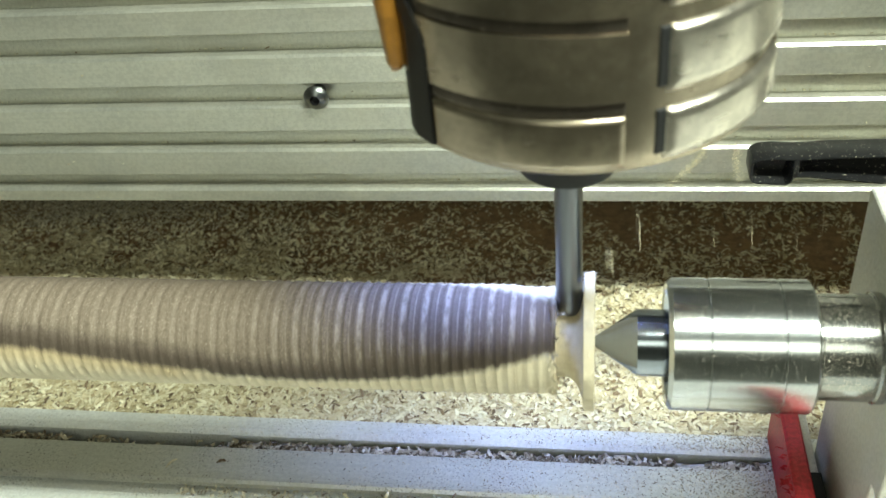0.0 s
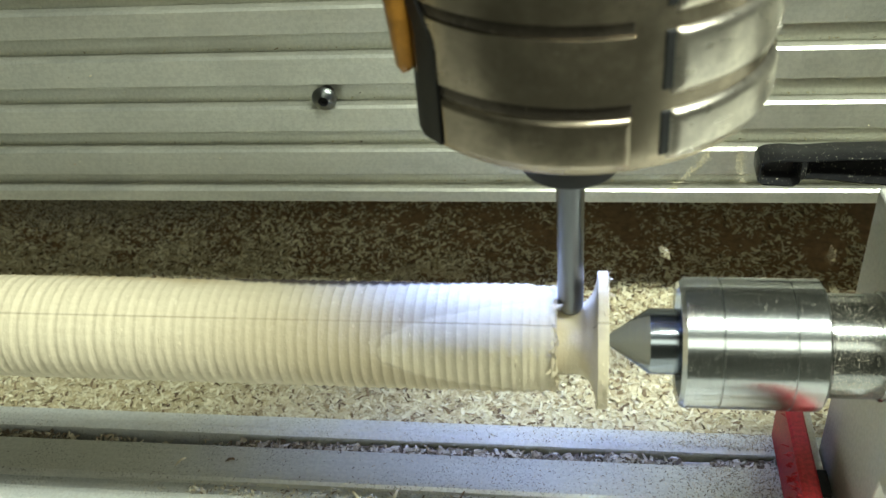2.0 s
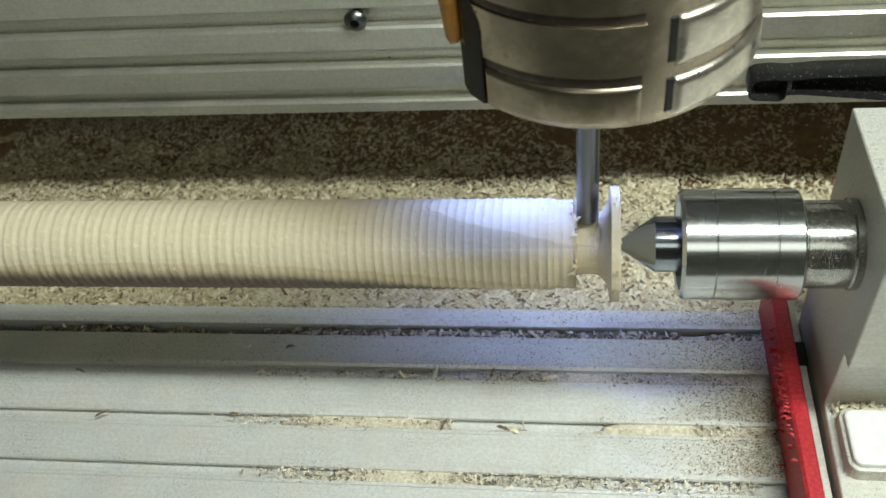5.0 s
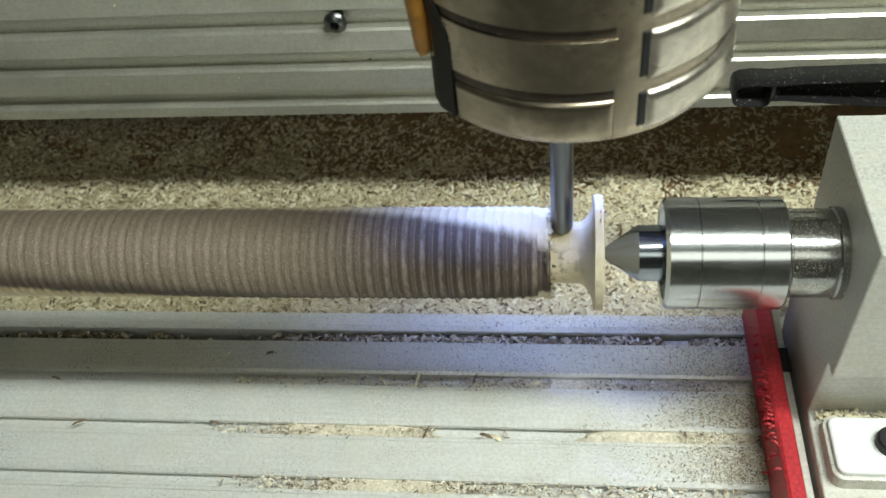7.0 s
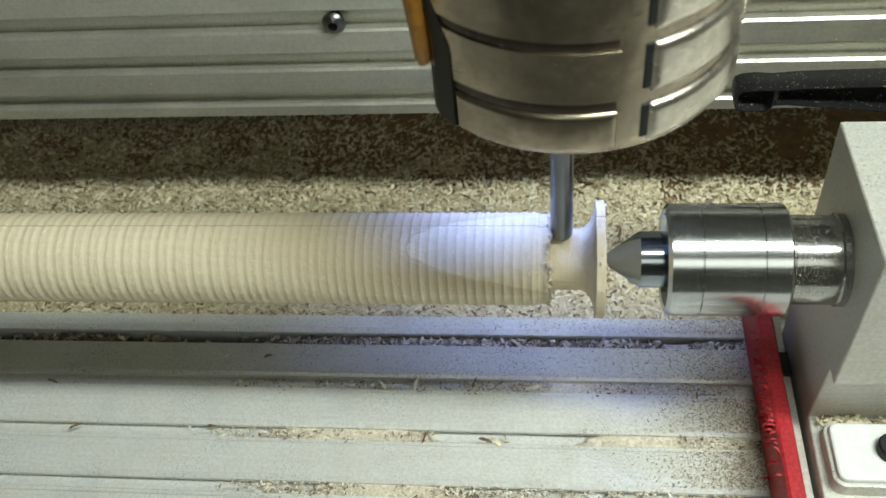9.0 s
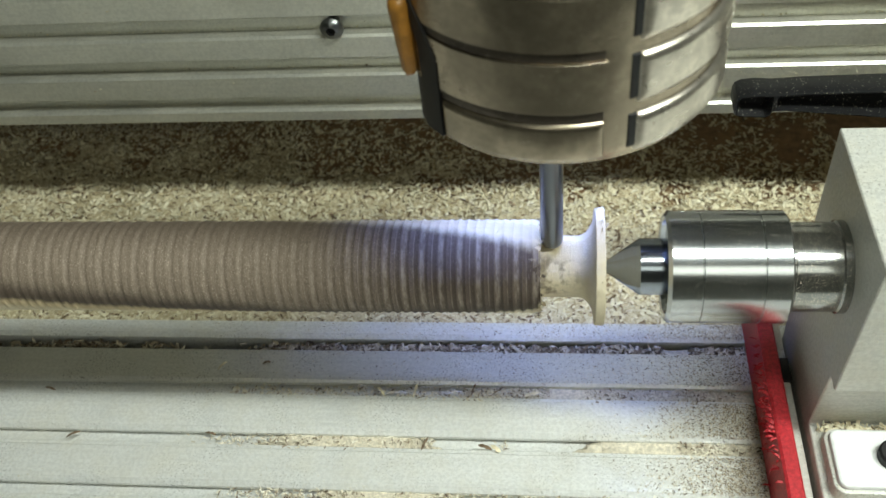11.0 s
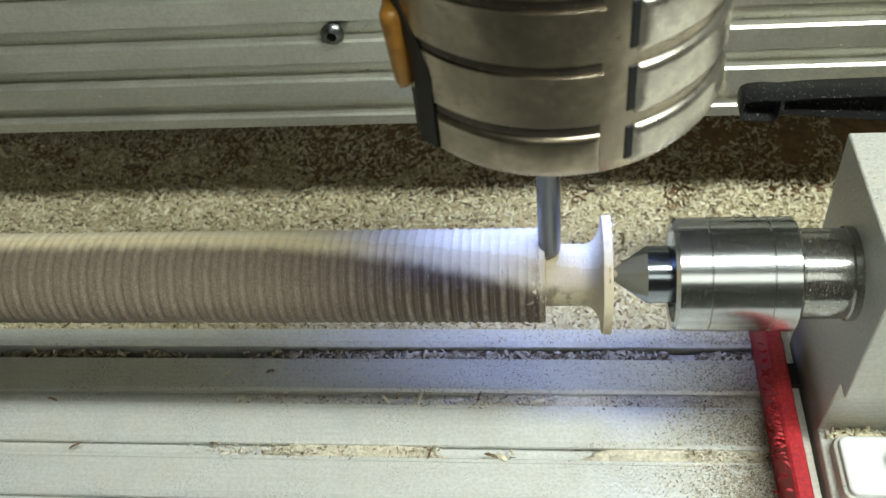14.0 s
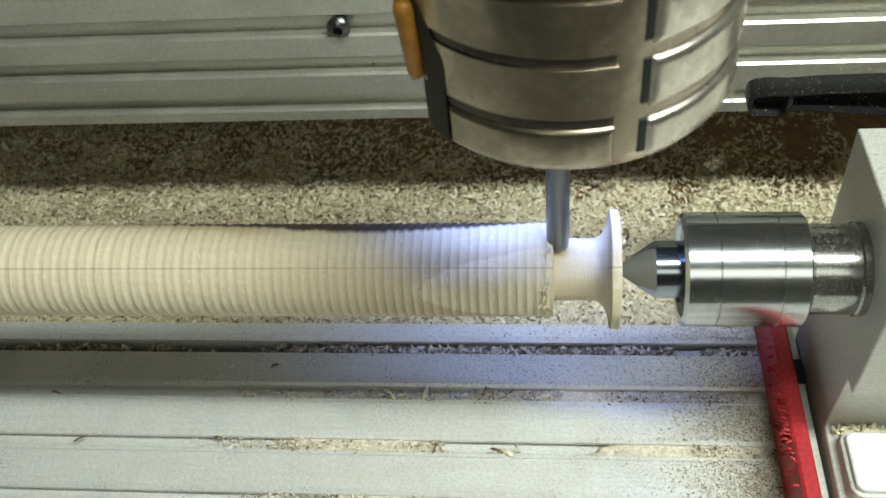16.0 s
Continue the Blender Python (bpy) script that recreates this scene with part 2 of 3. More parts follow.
def chip_bed():
    n = Nodes("chip_bed")
    d, c = n.cells(420, n.stretch((1, 1.7, 1)))
    g = n.noise(520, 4, 0.7)
    base = n.ramp(n.math("ADD", n.math("MULTIPLY", g, 0.8), n.math("MULTIPLY", d, 0.25)), (0.40, (0.72, 0.65, 0.45)), (0.58, (0.56, 0.47, 0.30)), (0.70, (0.30, 0.225, 0.13)))
    base = n.mix(n.math("MULTIPLY", n.step(n.noise(30, 3), 0.4, 0.7), 0.4), base, (0.50, 0.43, 0.25))
    n.set(Base_Color=base, Roughness=0.85)
    n.bump(g, 0.8, 0.0008)
    return n.mat


M_TABLE = aluminium("table_aluminium", (0.88, 0.89, 0.87), 0.5, 0.6, 0.7, 0.35, 0.52)
# darker, glossier aluminium for the one rail under the blank
M_DARK_RAIL = aluminium("darker_aluminium", (0.72, 0.71, 0.64), 0.33, 0.4, 0.9, 0.45, 0.25)
M_BEAM = aluminium("beam_aluminium", (0.66, 0.655, 0.575), 0.33, 0.4, 0.3, 0.75, 0.14)
M_BLOCK = aluminium("block_aluminium", (0.72, 0.72, 0.67), 0.50, 0.7, 0.6, 0.3, 0.4)
M_PLATE = dusty("plate_paint", (0.74, 0.75, 0.74), 0.5, 0.5, 0.0, 0.04)
M_STEEL = steel("turned_steel", (0.56, 0.58, 0.595), 0.17, 0.85, 0.2, 3600, 0.635)
M_QUILL = steel("dusty_steel", (0.36, 0.365, 0.36), 0.17, 0.95, 0.25, 3600, 0.60)
M_CONE = steel("ground_steel", (0.30, 0.33, 0.37), 0.16, 0.12, 0.3)
# front and rear of the housing, coloured darker and browner for their dim reflections
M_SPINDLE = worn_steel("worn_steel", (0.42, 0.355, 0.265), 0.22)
# dark steel that paints the shade lying in the spindle grooves
M_GROOVE_SHADE = worn_steel("shaded_groove_steel", (0.12, 0.10, 0.08), 0.40)
# the same housing steel, lightened to paint the light on its right flank
M_LIT_SIDE = worn_steel("lit_side_steel", (0.74, 0.68, 0.58), 0.27)
M_CARBIDE = steel("carbide", (0.20, 0.21, 0.23), 0.34)
M_BLACK = plain("black_oxide", (0.006, 0.006, 0.006), 0.6)
M_LEVER = dusty("black_plastic", (0.009, 0.009, 0.0095), 0.34, 0.6, 0.0, 0.2, 0.3)
M_RED = plain("red_plastic", (0.45, 0.022, 0.03), 0.5, 900, 0.3)
M_AMBER = plain("amber_plastic", (0.42, 0.19, 0.03), 0.35)
M_SCREW = steel("screw_steel", (0.22, 0.23, 0.23), 0.3, 0.3)
M_WOOD = turned_wood()
M_CHIP = chip_wood("chip_wood", ((0.0, (0.13, 0.09, 0.055)), (0.12, (0.24, 0.17, 0.10)), (0.22, (0.52, 0.43, 0.26)), (0.45, (0.70, 0.63, 0.43)), (1.0, (0.83, 0.78, 0.59))))
M_PALE_CHIP = plain("pale_shaving", (0.74, 0.66, 0.46), 0.75, 900, 0.15)
M_DARK_CHIP = plain("dark_shaving", (0.15, 0.10, 0.06), 0.8, 900, 0.3)
M_BED = chip_bed()
M_DUST = plain("packed_dust", (0.62, 0.565, 0.45), 0.9, 900, 0.25, 0.0, 0.6)
M_FINE = chip_wood("fine_chips", ((0.0, (0.10, 0.075, 0.05)), (0.15, (0.24, 0.18, 0.12)), (0.25, (0.52, 0.45, 0.33)), (0.55, (0.70, 0.64, 0.51)), (1.0, (0.82, 0.78, 0.66))))
M_SPECK = chip_wood("brown_specks", ((0.0, (0.08, 0.06, 0.04)), (0.30, (0.20, 0.15, 0.10)), (0.45, (0.34, 0.28, 0.19)), (0.75, (0.56, 0.49, 0.36)), (1.0, (0.76, 0.70, 0.56))))
M_BOARD = plain("brown_board", (0.27, 0.165, 0.085), 0.6, 300, 0.3)
M_WALL = plain("workshop_paint", (0.55, 0.55, 0.50), 0.8, 20, 0.1)


# ---- mesh helpers (millimetres in, metres out) ----
def mesh(name, verts, faces, material, smooth=False):
    me = bpy.data.meshes.new(name)
    me.from_pydata([(x * MM, y * MM, z * MM) for x, y, z in verts], [], faces)
    me.materials.append(material)
    me.update()
    if smooth:
        me.polygons.foreach_set("use_smooth", [True] * len(me.polygons))
        me.set_sharp_from_angle(angle=radians(35))
    return me


def part(name, me, parent=None, label="", at=None):
    ob = new(name, me)
    ob.parent = parent
    if at is not None:
        ob.matrix_basis = at
    return tagged(ob, label)


def empty(name, x=0, y=0, z=0):
    ob = new(name)
    ob.empty_display_size = 0.01
    ob.location = (x * MM, y * MM, z * MM)
    return ob


def lathe(profile, segments=96, axis="x", wobble=None):
    """Turn (along, radius) pairs round the axis; ends of radius 0 close it."""
    verts, faces = [], []
    for i, (s, r) in enumerate(profile):
        for k in range(segments):
            a = 2 * math.pi * k / segments
            q = r + (wobble(s, a) if wobble else 0.0)
            c, d = q * math.cos(a), q * math.sin(a)
            verts.append((s, c, d) if axis == "x" else (c, d, s))
    for i in range(len(profile) - 1):
        for k in range(segments):
            p, q = i * segments + k, i * segments + (k + 1) % segments
            f = (p, q, q + segments, p + segments)
            faces.append(f[::-1] if axis == "x" else f)
    return verts, faces


def extrude(profile, x0, x1):
    """A closed (y, z) outline drawn out along x."""
    n = len(profile)
    verts = [(x0, y, z) for y, z in profile] + [(x1, y, z) for y, z in profile]
    faces = [(i, (i + 1) % n, (i + 1) % n + n, i + n) for i in range(n)]
    faces += [tuple(range(n))[::-1], tuple(range(n, 2 * n))]
    return verts, faces


def box(x0, x1, y0, y1, z0, z1, bevel=0.0):
    bm = bmesh.new()
    bmesh.ops.create_cube(bm, size=1.0)
    for v in bm.verts:
        v.co = ((x0 + x1) / 2 + v.co.x * (x1 - x0), (y0 + y1) / 2 + v.co.y * (y1 - y0), (z0 + z1) / 2 + v.co.z * (z1 - z0))
    if bevel:
        bmesh.ops.bevel(bm, geom=bm.edges[:], offset=bevel, segments=2, affect="EDGES", profile=0.5)
    verts, faces = [tuple(v.co) for v in bm.verts], [tuple(v.index for v in f.verts) for f in bm.faces]
    bm.free()
    return verts, faces


def rounded_block(x0, x1, y0, y1, z0, z1, bevel):
    bm = bmesh.new()
    bmesh.ops.create_cube(bm, size=1.0)
    for v in bm.verts:
        v.co = ((x0 + x1) / 2 + v.co.x * (x1 - x0), (y0 + y1) / 2 + v.co.y * (y1 - y0), (z0 + z1) / 2 + v.co.z * (z1 - z0))
    bmesh.ops.bevel(bm, geom=bm.edges[:], offset=bevel, segments=4, affect="EDGES", profile=0.5)
    bm.verts.index_update()
    verts, faces = [tuple(v.co) for v in bm.verts], [tuple(v.index for v in f.verts) for f in bm.faces]
    bm.free()
    return verts, faces


# ---- the workshop round the machine ----
def workshop():
    for name, b in (("floor", (-2000, 2000, -1800, 1800, -950, -900)), ("ceiling", (-2000, 2000, -1800, 1800, 1600, 1650)),
                    ("wall_north", (-2000, 2000, 1800, 1850, -900, 1600)), ("wall_south", (-2000, 2000, -1850, -1800, -900, 1600)),
                    ("wall_east", (2000, 2050, -1800, 1800, -900, 1600)), ("wall_west", (-2050, -2000, -1800, 1800, -900, 1600))):
        tagged(new(name, mesh(name, *box(*b), M_WALL)), "plain painted workshop surface in grey", "wall", kind="structure")


# ---- machine bed: slotted table, board beside it ----
def bed():
    table = empty("slotted_table")
    tagged(table, "grey aluminium T-slot machine table strewn with wood dust", "machine table")

    def rail(y0, y1, left=-420, right=330, material=M_TABLE):
        b = 1.5 if material == M_TABLE else 0.9
        p = [(y0 + 2.2, -20), (y1 - 2.2, -20), (y1 - 2.2, -2.8), (y1, -2.6), (y1, -0.5), (y1 - 0.5, 0), (y0 + b, 0), (y0, -b), (y0, -2.6), (y0 + 2.2, -2.8)]
        return mesh("rail", *extrude(p, left, right), material)

    part("edge_rail", rail(32.0, 39.2), table)
    y = 25.8
    # the two front rails are unseen, added to brighten the spindle's reflections
    for i in range(11):
        part("rail", rail(y - 13.8, y, material=M_TABLE if i else M_DARK_RAIL), table, "" if i else "darker, glossier metal rail under the blank")
        if i:
            lip = [(y + 0.3, -5.0), (y + 0.3, -1.9), (y + 0.6, -1.6), (y + 1.9, -1.6), (y + 2.2, -1.9), (y + 2.2, -5.0)]
            part("slot_lip", mesh("slot_lip", *extrude(lip[::-1], -420, 330), M_TABLE), table)
        y -= 20.5
    part("base", mesh("base", *box(-420, 330, y + 6.7, 39.0, -36, -17.0), M_TABLE), table)
    part("slot_floor", mesh("slot_floor", *box(-419, 329, y + 8, 15.0, -10, -4.8), M_TABLE), table)
    board = new("board", mesh("board", *box(-420, 330, 39.3, 420, -36, -24), M_BOARD))
    bench = new("workbench", mesh("workbench", *box(-440, 350, y + 2.0, 430, -900, -36.05), M_WALL))
    tagged(bench, "plain grey bench block under the machine", "workbench", kind="structure")
    tagged(board, "brown board beside the machine table, covered in chips", "board", kind="structure")


# ---- gantry beam behind ----
BEAM_Y = 108.0


def beam():
    g = [(44.0, 50.4), (60.4, 68.0), (77.4, 85.8), (96.0, 104.0), (113.0, 121.5)]
    p = [(BEAM_Y, 39.1)]
    for z0, z1 in g:
        # a flat chamfer under each groove catches the tube light; the groove itself lies in shade
        p += [(BEAM_Y, z0 - 0.6), (BEAM_Y + 0.9, z0 + 0.2), (BEAM_Y + 4.6, z0 + 0.3), (BEAM_Y + 4.6, z1 - 1.4), (BEAM_Y + 1.2, z1 - 0.3), (BEAM_Y + 0.2, z1), (BEAM_Y, z1 + 0.3)]
    p += [(BEAM_Y, 138), (BEAM_Y + 60, 138), (BEAM_Y + 60, 39.1)]
    ob = new("gantry_beam", mesh("gantry_beam", *extrude(p[::-1], -420, 330), M_BEAM))
    tagged(ob, "ribbed aluminium extrusion beam of the machine gantry, dusty", "machine beam")
    screw = empty("button_screw", -93.4, BEAM_Y, 81.0)
    tagged(screw, "dark button-head socket screw in the aluminium beam", "screw")
    prof = [(-6, 0.0), (-6, 2.5), (0, 2.5), (0, 4.2), (0.5, 4.3), (1.4, 3.9), (2.2, 3.0), (2.6, 1.9), (2.7, 1.75)]
    head = part("head", mesh("head", *lathe(prof, 40, "z"), M_SCREW, True), screw, at=pose(0, 0, 0, 90, 0, 0))
    sock = [(2.68, 1.75), (0.9, 1.7), (0.8, 0.0)]
    part("socket", mesh("socket", *lathe(sock, 6, "z"), M_BLACK), head)


# ---- tailstock and live centre ----
def tailstock():
    block = empty("tailstock", 62, 0, 0)
    tagged(block, "grey aluminium tailstock block on the slotted table", "tailstock")
    p = [(28, 4), (28, 98.6), (-25, 99.8), (-20.5, 45.5), (-15.6, 45.5), (-12, 16.5), (-75, 14.5), (-75, 4)]
    v, f = extrude(p, 0, 130)
    bm = bmesh.new()
    vs = [bm.verts.new(q) for q in v]
    for q in f:
        bm.faces.new([vs[i] for i in q])
    bmesh.ops.recalc_face_normals(bm, faces=bm.faces[:])
    bmesh.ops.bevel(bm, geom=bm.edges[:], offset=0.35, segments=1, affect="EDGES")
    v, f = [tuple(q.co) for q in bm.verts], None
    bm.verts.index_update()
    f = [tuple(q.index for q in face.verts) for face in bm.faces]
    bm.free()
    part("body", mesh("body", v, f, M_BLOCK), block)
    part("foot", mesh("foot", *box(1.5, 129, -74, 27, 0, 4), M_BLACK), block)
    def rounded(x0, x1, y0, y1, z0, z1, r, b):
        out = []
        for grow, z in ((0, z0), (0, z1 - b), (-b * 0.3, z1 - b * 0.3), (-b, z1)):
            for cx, cy, a0 in ((x1 - r, y1 - r, 0), (x0 + r, y1 - r, 90), (x0 + r, y0 + r, 180), (x1 - r, y0 + r, 270)):
                for k in range(7):
                    a = radians(a0 + 15 * k)
                    out.append((cx + (r + grow) * math.cos(a), cy + (r + grow) * math.sin(a), z))
        n = 28
        faces = [(q * n + k, q * n + (k + 1) % n, (q + 1) * n + (k + 1) % n, (q + 1) * n + k) for q in range(3) for k in range(n)]
        return out, faces + [tuple(range(3 * n, 4 * n)), tuple(range(n))[::-1]]

    plate = part("clamp_plate", mesh("clamp_plate", *rounded(3.4, 62, -36.5, -17.6, 15.0, 22.4, 2.6, 0.8), M_PLATE), block, "white-grey clamping plate with rounded corners")
    part("rim", mesh("rim", *rounded(2.2, 63.2, -37.7, -16.4, 14.6, 20.6, 3.6, 0.5), M_BLOCK), plate, "grey metal rim round the plate")
    part("bolt", mesh("bolt", *lathe([(22, 4.5), (25, 4.5), (25.6, 3.9), (25.6, 0)], 24, "z"), M_BLACK), plate, "black bolt", pose(0.0197, -0.027, 0))

    centre = empty("live_centre", 0, 0, 73.8)
    tagged(centre, "polished steel live centre pressing on the turned wood", "live centre")
    cone = [(-0.8, 0.0), (-0.8, 1.2), (8.4, 7.5), (8.7, 7.75), (16.5, 7.75), (16.5, 0)]
    part("cone", mesh("cone", *lathe(cone, 96), M_CONE, True), centre)
    r = 15.33
    body = [(16.8, 8.3), (16.8, 12.5), (15.6, 12.9), (15.2, 14.2), (16.2, r)]
    for gx in (24.1, 39.6):
        body += [(gx - 0.25, r), (gx - 0.1, r - 0.3), (gx + 0.1, r - 0.3), (gx + 0.25, r)]
    body += [(46.2, r), (46.8, r - 0.6), (46.8, 11)]
    part("sleeve", mesh("sleeve", *lathe(body, 128), M_STEEL, True), centre)
    quill = [(46.0, 12.4), (47.6, 12.4), (47.9, 12.1), (59.5, 12.1), (60.0, 12.6), (62.5, 12.6)]
    part("quill", mesh("quill", *lathe(quill, 96), M_QUILL, True), centre)


def clamp_lever():
    lever = empty("clamp_lever", 38.6, 55, 84)
    tagged(lever, "black plastic clamping lever dusted with fine chips", "clamping lever")
    # one moulded arm: a blunt tip and a long arm, each hollow along its front
    outline = [(0, 2.0), (0.5, 0.7), (1.8, 0.0), (9.4, -0.5), (10.8, 0.4), (11.4, 1.8), (15, 1.9), (45, -1.4), (78, -5.2),
               (78, 8.0), (45, 9.0), (20, 8.6), (11.4, 8.0), (6, 8.4), (2.2, 8.0), (0.5, 7.0), (0, 5.6)]
    bm = bmesh.new()
    front = [bm.verts.new((x, -4.4, z)) for x, z in outline]
    back = [bm.verts.new((x, 4.2, z)) for x, z in outline]
    n = len(outline)
    tip = bm.faces.new([front[i] for i in (0, 1, 2, 3, 4, 5, 12, 13, 14, 15, 16)])
    arm = bm.faces.new([front[i] for i in (5, 6, 7, 8, 9, 10, 11, 12)])
    bm.faces.new(back[::-1])
    for i in range(n):
        bm.faces.new((front[i], back[i], back[(i + 1) % n], front[(i + 1) % n]))
    bmesh.ops.recalc_face_normals(bm, faces=bm.faces[:])
    outer = [e for e in bm.edges if e.verts[0] in front and e.verts[1] in front or e.verts[0] in back and e.verts[1] in back]
    bmesh.ops.inset_individual(bm, faces=[tip], thickness=2.0, depth=0.0)
    bmesh.ops.inset_individual(bm, faces=[arm], thickness=1.5, depth=0.0)
    for face in (tip, arm):
        middle = face.calc_center_median()
        for v in face.verts:
            v.co = middle + (v.co - middle) * 0.96
            v.co.y = 0.2
    bmesh.ops.bevel(bm, geom=[e for e in outer if e.is_valid], offset=0.6, segments=2, affect="EDGES", profile=0.5)
    bm.verts.index_update()
    v, f = [tuple(q.co) for q in bm.verts], [tuple(q.index for q in face.verts) for face in bm.faces]
    bm.free()
    part("arm", mesh("arm", v, f, M_LEVER, True), lever)
    part("hub", mesh("hub", *lathe([(-20, 0), (-20, 9), (14, 9), (16, 7), (16, 0)], 32, "z"), M_LEVER), lever, at=pose(0.082, 0, 0))
    part("stud", mesh("stud", *box(76, 88, -30, 8, -18, -6), M_BLACK), lever, "dark steel stud")


def red_stop():
    strip = empty("red_strip", 51, 0, 0)
    tagged(strip, "red plastic strip with torn edge standing on the table", "plastic strip")
    verts, faces, rows = [], [], 320
    for k in range(rows + 1):
        y = -120 + 159 * k / rows
        rough = math.exp(-((y + 6) / 15) ** 2)
        for x, z in ((0, 0), (0, 7), (0, 11), (0, 14), (0, 17), (0.3, 19.4), (1.1, 20), (4.6, 20), (5.2, 19.4), (5.2, 0)):
            a = noise.noise((y * 0.55, z * 0.5, 2)) + 0.6 * noise.noise((y * 1.7, z * 1.1, 7))
            edge = rough if (x < 1.2 and z > 5) else 0.0
            verts.append((x - 0.3 * edge * max(0.0, a + 0.35), y, z + 0.1 * edge * a))
    for k in range(rows):
        for q in range(9):
            p = k * 10 + q
            faces.append((p, p + 1, p + 11, p + 10))
    faces += [tuple(range(10)), tuple(range(rows * 10, rows * 10 + 10))[::-1]]
    part("bar", mesh("bar", verts, faces, M_RED, True), strip)
    rng = random.Random(11)
    verts, faces = [], []
    for _ in range(120):
        y = rng.gauss(-8, 11)
        z = 19.8 - abs(rng.gauss(0, 5))
        l, a, w = rng.uniform(1.0, 2.6), rng.uniform(-1, 1), rng.uniform(0.25, 0.7)
        out = rng.uniform(0.6, 1.8)
        n = len(verts)
        verts += [(0.0, y, z), (0.0, y + w, z + 0.2), (-out, y + l * 0.4 * a, z + 0.5), (-out, y + w + l * 0.4 * a, z + 0.6), (-out * 1.5, y + l * a, z + 0.2), (-out * 1.4, y + w * 0.5 + l * a, z + 0.2)]
        faces += [(n, n + 1, n + 3, n + 2), (n + 2, n + 3, n + 5, n + 4)]
    tagged(part("torn_edge", mesh("torn_edge", verts, faces, M_RED), strip, "torn red plastic shreds"), kind="stuff")
    rail = empty("side_rail", 58.2, 0, 0)
    tagged(rail, "narrow grey metal rail between red strip and tailstock", "rail")
    part("bar", mesh("bar", *box(0, 2.2, -120, 38, 0, 12, 0.3), M_BLOCK), rail)
    part("clip", mesh("clip", *box(-0.6, 2.6, 6, 15, 0, 13.2, 0.4), M_BLACK), rail, "black plastic clip")


# ---- spindle with cutter ----
SPINDLE_R = 35.5
HOUSE_X = 1.8


def pad(r0, r1, z0, z1, a0, a1, edge=1.1, inner=1.5):
    """A raised field of the housing between two bearings (degrees from the front, to the right) with rounded borders."""
    def rim(d):
        u = min(1.0, max(0.0, d / edge))
        return math.sqrt(max(0.0, 1 - (1 - u) ** 2))

    zs = [z0 + edge * k / 4 for k in range(5)] + [z1 - edge * k / 4 for k in range(4, -1, -1)]
    turn = math.degrees(edge / r1)
    inner_angles = max(4, int((a1 - a0) / 3))
    angles = [a0 + turn * k / 4 for k in range(4)] + [a0 + turn + (a1 - a0 - 2 * turn) * k / inner_angles for k in range(inner_angles + 1)] + [a1 - turn * k / 4 for k in range(3, -1, -1)]
    rows = [(z0, None)] + [(z, z) for z in zs] + [(z1, None)]
    verts, faces, n = [], [], len(rows)
    for a in angles:
        side = rim(radians(min(a - a0, a1 - a)) * r1)
        for z, at in rows:
            r = r0 - inner if at is None else r0 + (r1 - r0) * min(side, rim(min(z - z0, z1 - z)))
            verts.append((r * math.sin(radians(a)), -r * math.cos(radians(a)), z))
    for k in range(len(angles) - 1):
        for i in range(n - 1):
            p = k * n + i
            faces.append((p, p + n, p + n + 1, p + 1))
    faces += [tuple(range(n)), tuple(range((len(angles) - 1) * n, len(angles) * n))[::-1]]
    return verts, faces


def cut(z):
    """The flat recess in the housing's flank: how far out it reaches at each height, and where its front border runs (degrees)."""
    u = min(1.0, max(0.0, (z - 80) / 20))
    return -28.6 - 8.0 * u * u, -42.0 - 24.0 * u ** 1.3


def flattened(shape, out=0.0):
    verts, faces = shape
    return [(max(x, cut(z)[0] - out), y, z) for x, y, z in verts], faces


def strip_face(r, z0, z1, end):
    """The black lining of the recess, as a thick curved sheet."""
    verts, faces, rows, n = [], [], 24, 7
    for deep in (0.0, 1.2):
        for k in range(rows + 1):
            z = z0 + (z1 - z0) * k / rows
            side, first = cut(z)
            for i in range(n):
                a = radians(first + (end - first) * i / (n - 1))
                verts.append((max((r - deep) * math.sin(a), side - 0.3 + deep), -(r - deep) * math.cos(a), z))
    m = (rows + 1) * n
    for k in range(rows):
        for i in range(n - 1):
            p = k * n + i
            faces += [(p, p + n, p + n + 1, p + 1), (m + p, m + p + 1, m + p + n + 1, m + p + n)]
        faces += [(k * n, m + k * n, m + k * n + n, k * n + n), (k * n + n - 1, k * n + 2 * n - 1, m + k * n + 2 * n - 1, m + k * n + n - 1)]
    for i in range(n - 1):
        faces += [(i, i + 1, m + i + 1, m + i), (rows * n + i, m + rows * n + i, m + rows * n + i + 1, rows * n + i + 1)]
    return verts, faces


